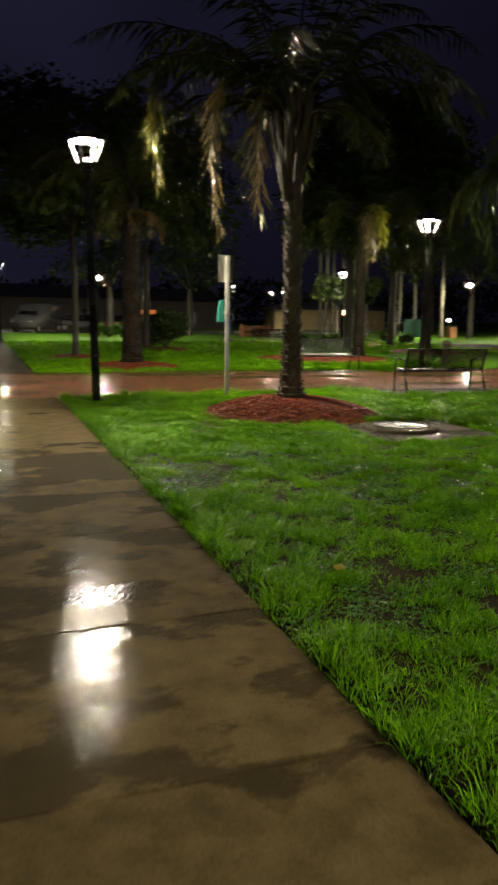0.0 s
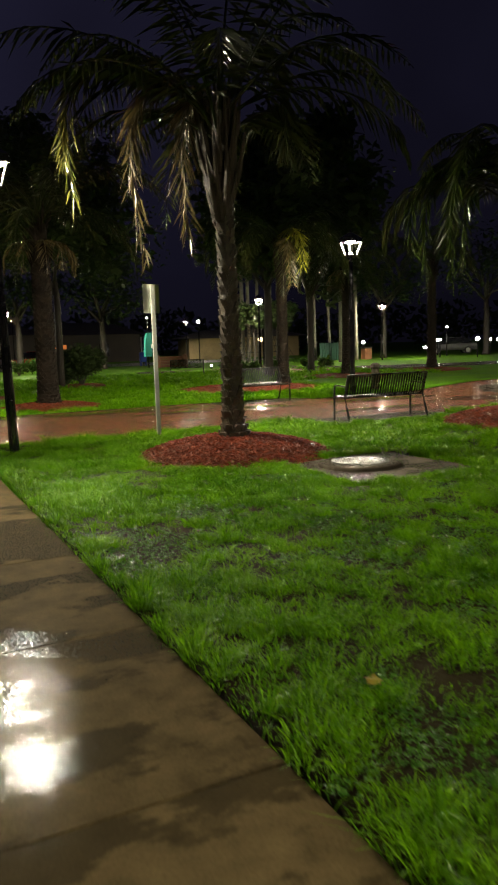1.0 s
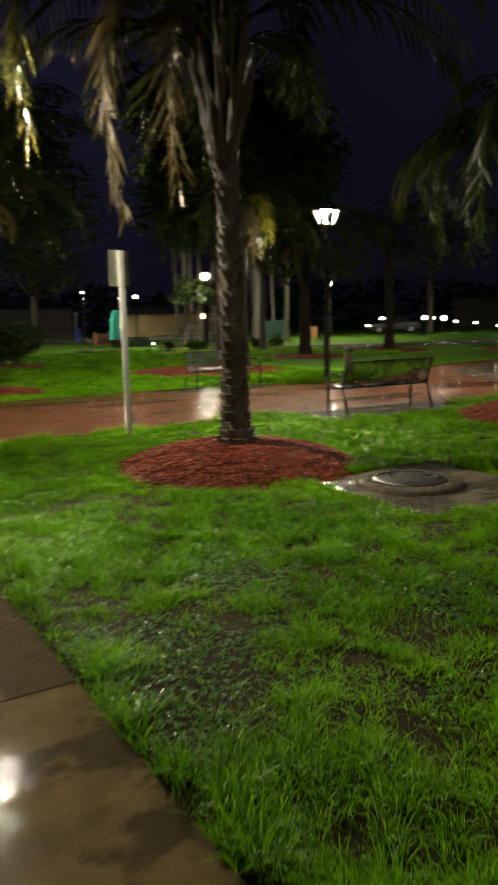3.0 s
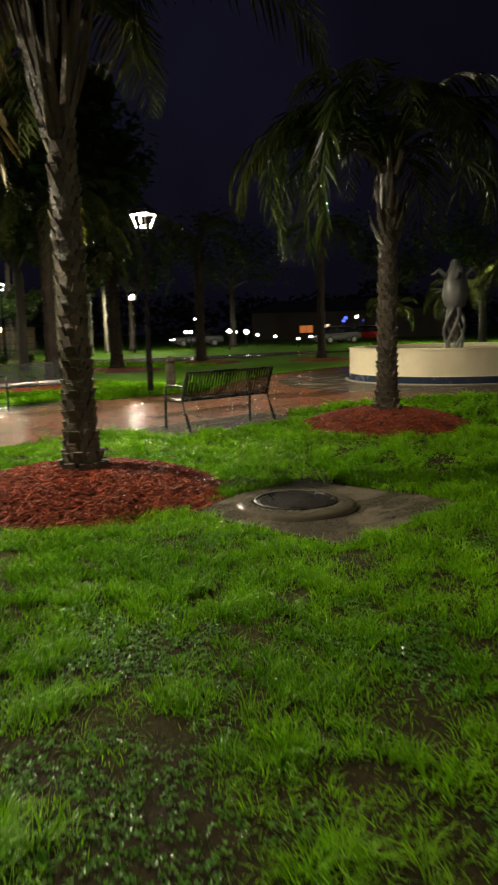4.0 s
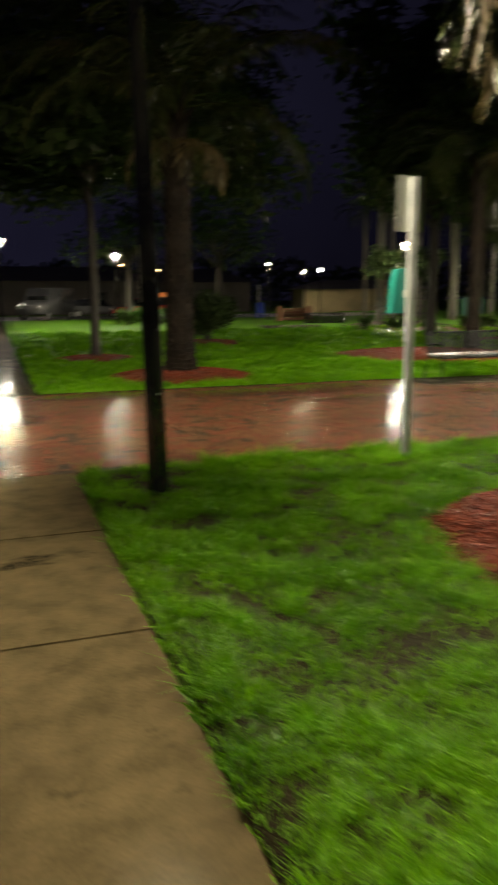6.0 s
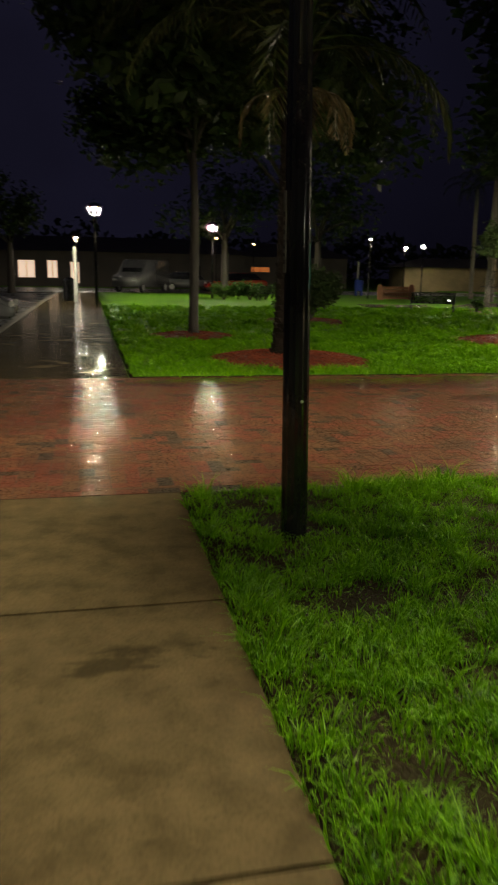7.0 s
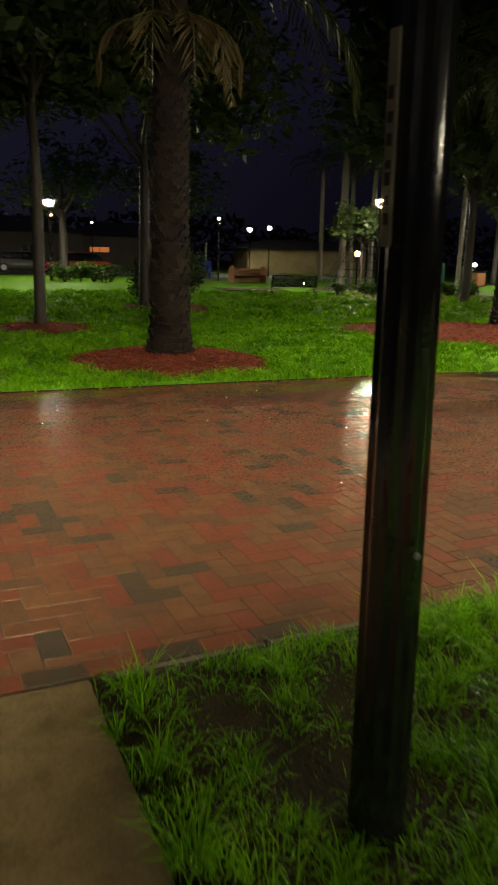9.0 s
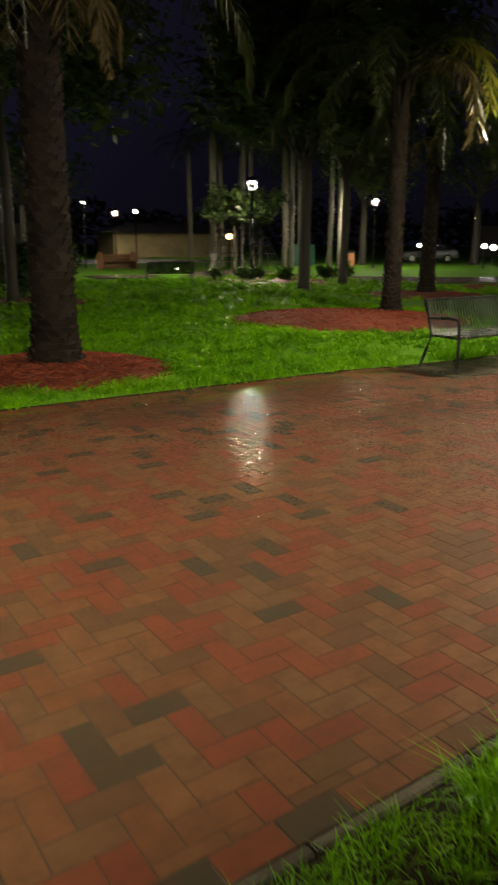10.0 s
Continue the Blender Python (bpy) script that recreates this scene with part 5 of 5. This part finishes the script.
globe_lamp((22.9, 49.6, 0), 1.75, 0.16, "far_warm", "low warm globe lamp by the play area")
globe_lamp((25.2, 22.6, 0), 1.30, 0.15, "far_white", "low white globe lamp behind the fountain")
FAR_LIGHTS = [(41.4, 52.9, 1.3, 0.18, "far_white"), (47.2, 52.8, 1.2, 0.15, "far_white"), (43.5, 48.0, 1.2, 0.25, "far_white"), (47.0, 50.0, 0.9, 0.15, "far_white"), (51.0, 51.5, 0.7, 0.16, "far_white"), (42.3, 41.6, 0.6, 0.13, "far_white"),
              (60.5, 50.8, 2.0, 0.18, "far_blue"), (63.7, 51.5, 2.4, 0.2, "far_white"), (61.7, 49.1, 2.0, 0.22, "far_blue"), (62.5, 52.0, 2.3, 0.2, "far_blue"), (32.5, 51.0, 1.3, 0.17, "far_white"), (40.2, 50.4, 2.3, 0.13, "far_white"),
              (36.6, 47.0, 1.3, 0.14, "far_white"), (37.0, 43.5, 1.3, 0.19, "far_white"), (16.2, 54.0, 3.5, 0.11, "far_white"), (24.9, 65.5, 3.6, 0.2, "far_white"), (44.5, 50.6, 3.2, 0.12, "far_warm"),
              (58.0, 33.0, 1.6, 0.13, "far_white"), (59.5, 32.2, 1.6, 0.11, "far_white"), (60.5, 31.4, 1.6, 0.13, "far_warm"), (62.0, 30.4, 1.6, 0.11, "far_red"), (64.0, 28.0, 1.6, 0.13, "far_white"), (66.0, 26.0, 1.5, 0.12, "far_warm"),
              (10.8, 78.0, 4.4, 0.13, "far_warm"), (15.5, 84.0, 4.2, 0.13, "far_warm"), (17.4, 45.6, 0.2, 0.08, "far_white")]
for row in FAR_LIGHTS:
    far_light(*row)
gb = thing("utility_box", (30.4, 52.4, 0), 20, "dark green slatted utility enclosure on the far lawn", "enclosure")
for k in range(9):
    part("board", soft_box(-1.3 + k * 0.29, -1.05 + k * 0.29, -0.03, 0.03, -0.05, 1.35, 0.01, 1), M["dark_green"], gb)
rb = thing("litter_bin", (32.3, 50.3, 0), 0, "small dull red litter bin under a globe lamp", "litter bin")
part("drum", soft_box(-0.32, 0.32, -0.3, 0.3, -0.02, 0.85, 0.05, 2), M["wood"], rb)
part("lid", soft_box(-0.35, 0.35, -0.33, 0.33, 0.85, 0.95, 0.03, 2), M["black"], rb)
eb = thing("bollard", (11.2, 19.9, 0), 0, "short pale concrete bollard on the lawn", "bollard")
bm = bmesh.new()
lathe(bm, [(0.14, -0.02), (0.14, 0.05), (0.12, 0.08), (0.11, 0.62), (0.13, 0.66), (0.12, 0.74), (0.05, 0.78)], 20)
part("shaft", bm, M["pad"], eb)

# closing rows of dark trees round the place
rnd = random.Random(77)
bm = bmesh.new()
for k in range(60):
    a = 2 * math.pi * k / 60
    c = Vector((10 + 118 * math.cos(a), 20 + 118 * math.sin(a), 0))
    high = rnd.uniform(3.2, 5.0)
    for j in range(420):
        d = Vector((rnd.gauss(0, 1), rnd.gauss(0, 1), rnd.gauss(0, 1))).normalized() * rnd.random() ** 0.4
        p = c + Vector((7.6 * d.x, 7.6 * d.y, high * (1 + d.z)))
        u = Vector((rnd.gauss(0, 1), rnd.gauss(0, 1), rnd.gauss(0, 1))).normalized()
        w = u.cross(Vector((rnd.gauss(0, 1), rnd.gauss(0, 1), 1))).normalized()
        s = rnd.uniform(0.4, 0.9)
        bm.faces.new([bm.verts.new(q) for q in (p - u * s, p + w * s * 0.6, p + u * s, p - w * s * 0.6)])
tagged(mesh_object("backdrop", bm, M["leaf"]), "dark belt of far woods round the park", "woods", kind="structure")


# ---- lawn grass: blades, clover and dry straw ----
def value_noise(x, y, scale, seed):
    """Smooth random heights between 0 and 1 over arrays of places."""
    table = np.random.default_rng(seed).random((128, 128))
    gx, gy = x * scale + 37.3, y * scale + 51.7
    ix, iy = np.floor(gx).astype(int), np.floor(gy).astype(int)
    fx, fy = gx - ix, gy - iy
    fx, fy = fx * fx * (3 - 2 * fx), fy * fy * (3 - 2 * fy)
    a, b = table[ix % 128, iy % 128], table[(ix + 1) % 128, iy % 128]
    c, d = table[ix % 128, (iy + 1) % 128], table[(ix + 1) % 128, (iy + 1) % 128]
    return (a * (1 - fx) + b * fx) * (1 - fy) + (c * (1 - fx) + d * fx) * fy


def growth(x, y):
    """How well the turf grows: bare soil below about 0.3, lush above 0.6. The worn stretch lies beside the pavement."""
    g = 0.45 * value_noise(x, y, 1.1, 21) + 0.33 * value_noise(x, y, 3.1, 22) + 0.22 * value_noise(x, y, 8.0, 23)
    worn = np.exp(-((x - 1.1) ** 2 / 1.6 + (y - 8.2) ** 2 / 2.6)) + 0.7 * np.exp(-((x - 2.9) ** 2 / 0.5 + (y - 6.3) ** 2 / 0.6)) + 0.5 * np.exp(-((x - 0.75) ** 2 / 0.15 + (y - 4.6) ** 2 / 1.2))
    corner = np.exp(-((x - 0.25) ** 2 / 0.12 + (y - 14.2) ** 2 / 0.10))
    return g + 0.175 - 0.062 * worn - 0.16 * corner + 0.06 * np.clip(y - 9.6, 0, 1)


def blades(name, rects, density, height, width, material, label, seed, curl=0.5, keep=None):
    """Bent three-cornered blades over rectangles, in tufts, thin on worn soil, kept off paving and mulch."""
    rng = np.random.default_rng(seed)
    xs, ys = [], []
    for x0, x1, y0, y1 in rects:
        n = int((x1 - x0) * (y1 - y0) * density)
        xs.append(rng.uniform(x0, x1, n))
        ys.append(rng.uniform(y0, y1, n))
    x, y = np.concatenate(xs), np.concatenate(ys)
    # most blades grow in tufts and spread from their tuft's middle
    heart = rng.integers(0, len(x), len(x))
    pick = np.sort(rng.choice(len(x), max(1, len(x) // 45), replace=False))
    cell = rng.uniform(0, 1, len(x)) < 0.76
    heart = pick[heart % len(pick)]
    reach = np.clip(0.012 + 0.5 / math.sqrt(density), 0.012, 0.05)
    dx, dy = rng.normal(0, reach, len(x)), rng.normal(0, reach, len(x))
    if keep != "bare":
        hx, hy = x[heart].copy(), y[heart].copy()
        x = np.where(cell, hx + dx, x)
        y = np.where(cell, hy + dy, y)
    spread = np.where(cell, np.arctan2(dy, dx), rng.uniform(-np.pi, np.pi, len(x)))
    vigour = rng.uniform(0.7, 1.45, len(x))[heart]
    vigour = np.where(cell, vigour, 0.75)
    ok = np.ones(len(x), bool)
    ok &= x > 0.015
    ne = np.interp(x, [p[0] for p in NEAR_EDGE], [p[1] for p in NEAR_EDGE]) - 0.075
    fe = np.interp(x, [p[0] for p in FAR_EDGE], [p[1] for p in FAR_EDGE]) + 0.0
    ok &= (y < ne) | (y > fe)
    for mx, my, r, top in MULCH:
        ok &= np.hypot(x - mx, y - my) > r * rng.uniform(0.93, 1.05, len(x))
    ok &= ~((x > 2.99) & (x < 4.50) & (y > 8.79) & (y < 10.34))
    g = growth(x, y)
    tuft = value_noise(x, y, 5.5, 24)
    if keep == "bare":
        ok &= rng.random(len(x)) < np.clip(1.6 - 3.2 * g, 0.02, 0.8)
    else:
        ok &= rng.random(len(x)) < np.clip((g - 0.36) * 5.0, 0.04, 1.0) * np.clip(0.12 + 1.6 * tuft, 0.10, 1.0)
    x, y, g, tuft, spread, vigour = x[ok], y[ok], g[ok], tuft[ok], spread[ok], vigour[ok]
    n = len(x)
    h = rng.uniform(height[0], height[1], n) * np.clip(0.55 + 0.9 * (g - 0.35) / 0.3, 0.45, 1.35) * (0.55 + 0.9 * tuft) * vigour
    w = rng.uniform(width[0], width[1], n)
    a = rng.uniform(0, 2 * np.pi, n)
    lean = rng.uniform(0.3, curl, n) * h
    b = spread + 0.8 * value_noise(x, y, 2.6, 25) + rng.normal(0, 0.5, n)
    ca, sa, cb, sb = np.cos(a), np.sin(a), np.cos(b), np.sin(b)
    z0 = np.zeros(n)
    v = np.empty((n, 5, 3), np.float32)
    v[:, 0] = np.stack([x - ca * w, y - sa * w, z0 - 0.01], 1)
    v[:, 1] = np.stack([x + ca * w, y + sa * w, z0 - 0.01], 1)
    v[:, 2] = np.stack([x + ca * w * 0.8 + cb * lean * 0.35, y + sa * w * 0.8 + sb * lean * 0.35, h * 0.65], 1)
    v[:, 3] = np.stack([x - ca * w * 0.8 + cb * lean * 0.35, y - sa * w * 0.8 + sb * lean * 0.35, h * 0.65], 1)
    v[:, 4] = np.stack([x + cb * lean, y + sb * lean, h * 0.9], 1)
    base = (np.arange(n) * 5)[:, None]
    loops = (base + np.array([0, 1, 2, 3, 3, 2, 4])[None]).ravel()
    starts = ((np.arange(n) * 7)[:, None] + np.array([0, 4])[None]).ravel()
    ob = raw_mesh(name, v.reshape(-1, 3), starts, loops, material)
    return tagged(ob, label, "grass", kind="stuff")


NEAR = [(0.015, 2.6, 3.0, 14.5), (2.6, 4.4, 5.0, 14.5)]
MIDDLE = [(0.015, 5.5, -2.0, 3.0), (2.6, 5.5, 3.0, 5.0), (4.4, 8.6, 5.0, 14.6)]
FAR = [(5.5, 9.0, -2.0, 5.0), (8.6, 14.0, 2.0, 14.5), (0.03, 12.0, 19.6, 27.0)]
blades("grass", NEAR, 9300, (0.022, 0.054), (0.0017, 0.0034), M["grass"], "short wet green lawn grass", 1, 1.9)
blades("grass", MIDDLE, 4200, (0.028, 0.068), (0.003, 0.0055), M["grass"], "short wet green lawn grass", 2, 1.9)
blades("grass", FAR, 1000, (0.035, 0.08), (0.006, 0.012), M["grass"], "short wet green lawn grass", 3, 1.9)
blades("grass", [(0.03, 20.0, 27.0, 40.0)], 200, (0.06, 0.12), (0.010, 0.020), M["grass"], "short wet green lawn grass", 7, 1.9)
blades("dry_grass", NEAR + MIDDLE, 520, (0.015, 0.045), (0.0018, 0.0036), M["straw"], "dry straw-coloured blades in bare patches", 4, 1.6, "bare")
blades("grass_fringe", [(0.06, 0.18, 2.0, 14.4), (0.7, 5.5, 14.2, 14.5)], 2200, (0.04, 0.10), (0.0018, 0.0036), M["grass"], "longer grass along the paving edge", 5, 1.6)
blades("grass_fringe", [(0.03, 12.0, 18.6, 20.2)], 900, (0.045, 0.10), (0.004, 0.007), M["grass"], "longer grass along the far paving edge", 6, 1.4)


def clover(seed, count):
    rng = random.Random(seed)
    vs, loops, starts = [], [], []
    made = 0
    while made < count:
        x, y = rng.uniform(0.03, 4.0), rng.uniform(2.6, 9.6)
        if float(growth(np.array([x]), np.array([y]))[0]) > 0.50 or in_poly(x, y, list(PAD)) or math.hypot(x - 2.9, y - 11.45) < 1.3:
            continue
        made += 1
        z, a0 = rng.uniform(0.012, 0.045), rng.uniform(0, 6.28)
        for k in range(3):
            a = a0 + k * 2.094
            r = rng.uniform(0.006, 0.013)
            c, s = math.cos(a), math.sin(a)
            b = len(vs)
            vs += [(x, y, z), (x + r * (c - 0.55 * s), y + r * (s + 0.55 * c), z + rng.uniform(-0.003, 0.006)), (x + 1.5 * r * c, y + 1.5 * r * s, z + rng.uniform(-0.006, 0.004)), (x + r * (c + 0.55 * s), y + r * (s - 0.55 * c), z + rng.uniform(-0.003, 0.006))]
            starts.append(len(loops))
            loops += [b, b + 1, b + 2, b + 3]
    ob = raw_mesh("clover", vs, starts, loops, M["clover"])
    tagged(ob, "patches of small round-leaved clover in the lawn", "clover", kind="stuff")


clover(8, 9000)
# one fallen yellow leaf
bm = bmesh.new()
vs = [bm.verts.new((0.05 * math.cos(a) * (1.2 if k % 2 else 0.8), 0.035 * math.sin(a) * (1.1 if k % 2 else 0.8), 0.006 * math.sin(3 * a))) for k, a in enumerate([i * math.pi / 5 for i in range(10)])]
bm.faces.new(vs)
bmesh.ops.extrude_face_region(bm, geom=bm.faces[:])
fl = mesh_object("fallen_leaf", bm, leaf_material("yellow_leaf", (0.35, 0.27, 0.03), (0.45, 0.36, 0.05)))
fl.matrix_world = pose(0.55, 5.15, 0.06, 12, 8, 30)
tagged(fl, "fallen yellow leaf lying on the grass", "leaf")

# ---- brick walk: herringbone pavers ----
BW, BL, GAP = 0.101, 0.202, 0.0045
brick_me = None


def brick_mesh():
    bm = bmesh.new()
    hx, hy, b = BL / 2 - GAP / 2, BW / 2 - GAP / 2, 0.0018
    lo = [bm.verts.new((sx * hx, sy * hy, -0.05)) for sx, sy in ((-1, -1), (1, -1), (1, 1), (-1, 1))]
    mid = [bm.verts.new((sx * hx, sy * hy, -b)) for sx, sy in ((-1, -1), (1, -1), (1, 1), (-1, 1))]
    top = [bm.verts.new((sx * (hx - 1.2 * b), sy * (hy - 1.2 * b), 0)) for sx, sy in ((-1, -1), (1, -1), (1, 1), (-1, 1))]
    for a, c in ((lo, mid), (mid, top)):
        for i in range(4):
            bm.faces.new((a[i], a[(i + 1) % 4], c[(i + 1) % 4], c[i]))
    bm.faces.new(top)
    me = bpy.data.meshes.new("brick")
    bm.to_mesh(me)
    bm.free()
    me.materials.append(M["paver"])
    return me


walk_top = thing("brick_walk", (0, 0, 0), 0, "wet walk of red, tan and charcoal clay pavers in herringbone", "brick paving", kind="structure")
brick_me = brick_mesh()
tmpl = np.array([v.co for v in brick_me.vertices], np.float32)
tl = np.concatenate([np.array(p.vertices[:]) for p in brick_me.polygons])
ts = np.array([p.loop_start for p in brick_me.polygons])
rng = random.Random(3)
spots = []
for i in range(-180, 370):
    for j in range(-90, 125):
        ox, oy = BW * (i + 2 * j), 17.0 + BW * (i - 2 * j)
        if not (-2.6 < ox < 33 and 9 < oy < 22):
            continue
        spots.append((ox + BW, oy + BW / 2, 0))
        spots.append((ox + BW / 2, oy + 2 * BW, 90))
border = []
for k in range(40):
    x = -2.40 + BL / 2 + k * BL
    if x < 5.45:
        border.append((x, edge_at(NEAR_EDGE, x) + 0.052, 0.8 if x > 0 else 0.0))
nearest, rest = [], []
for x, y, r in spots:
    lo, hi = edge_at(NEAR_EDGE, x), edge_at(FAR_EDGE, x)
    lo += 0.104 if x < 5.5 else 0
    if math.hypot(x - FOUNTAIN[0], y - FOUNTAIN[1]) < 4.45 or (5.55 < x < 8.40 and y < 14.56) or (6.05 < x < 8.33 and y > 18.66) or not -2.4 < x < 33:
        continue
    half = BL / 2 if r else BW / 2
    a, b = max(y - half, lo), min(y + half, hi)
    if b - a < 0.025:
        continue
    cut = (b - a) / (2 * half)
    if cut > 0.98:
        (nearest if -0.6 < x < 2.9 and y < 16.6 else rest).append((x, y, r))
    else:
        rest.append((x, (a + b) / 2, r, cut))
nearest.sort(key=lambda s: abs(s[0] - 1.2) + (s[1] - 14.4))
nearest, rest = nearest[:300], rest + nearest[300:]
for x, y, r in nearest:
    o = new("brick", brick_me)
    o.parent = walk_top
    o.matrix_basis = pose(x, y, rng.uniform(-0.0010, 0.0008), rng.uniform(-0.2, 0.2), rng.uniform(-0.2, 0.2), r)
allv, alll, alls = [], [], []
for k, (x, y, r, *cut) in enumerate(rest + border):
    size = np.ones(3)
    if cut:
        size[0 if r else 1] = cut[0]
    m = np.array(pose(x, y, rng.uniform(-0.0010, 0.0008), rng.uniform(-0.2, 0.2), rng.uniform(-0.2, 0.2), r))
    allv.append((tmpl * size) @ m[:3, :3].T + m[:3, 3])
    alll.append(tl + k * len(tmpl))
    alls.append(ts + k * len(tl))
raw_mesh("bricks", np.concatenate(allv), np.concatenate(alls), np.concatenate(alll), M["paver"], walk_top)["kind"] = "stuff"

# ---- standing water on the bricks ----
def puddle(cx, cy, rx, ry, seed, turn=0.0, where="brick walk", water="puddle"):
    rnd = random.Random(seed)
    ph = [rnd.uniform(0, 6.28) for _ in range(5)]
    bm = bmesh.new()
    ring, inner = [], []
    for k in range(64):
        a = 2 * math.pi * k / 64
        r = 1 + sum(0.16 / (j * 0.6 + 1) * math.sin((j + 2) * a + ph[j]) for j in range(5))
        x, y = rx * r * math.cos(a), ry * r * math.sin(a)
        c, s = math.cos(turn), math.sin(turn)
        ring.append(bm.verts.new((x * c - y * s, x * s + y * c, 0.0015)))
        inner.append(bm.verts.new((0.93 * (x * c - y * s), 0.93 * (x * s + y * c), 0.0035)))
    for k in range(64):
        bm.faces.new((ring[k], ring[(k + 1) % 64], inner[(k + 1) % 64], inner[k]))
    bm.faces.new(inner)
    o = tagged(mesh_object("puddle", bm, M[water], True), "shallow rain puddle lying on the " + where, "puddle", "puddles")
    o.location = (cx, cy, 0)
    o.visible_shadow = False


for row in ((3.6, 18.95, 1.5, 0.58, 1), (0.9, 19.25, 1.0, 0.38, 2), (4.5, 17.7, 0.8, 0.40, 3), (-1.0, 17.3, 0.75, 1.0, 4), (6.6, 17.6, 0.7, 0.4, 5), (-0.6, 15.3, 0.5, 0.4, 6), (9.6, 17.4, 1.3, 0.5, 7), (8.2, 15.4, 1.0, 0.45, 8), (11.6, 15.9, 1.2, 0.6, 9)):
    puddle(*row)
for row in ((2.45, 15.12, 0.95, 0.45, 31), (3.6, 15.95, 0.9, 0.5, 32), (-1.0, 18.0, 0.9, 1.1, 33), (1.2, 17.6, 1.1, 0.7, 34), (5.6, 18.6, 1.2, 0.6, 35)):
    puddle(*row, water="film")
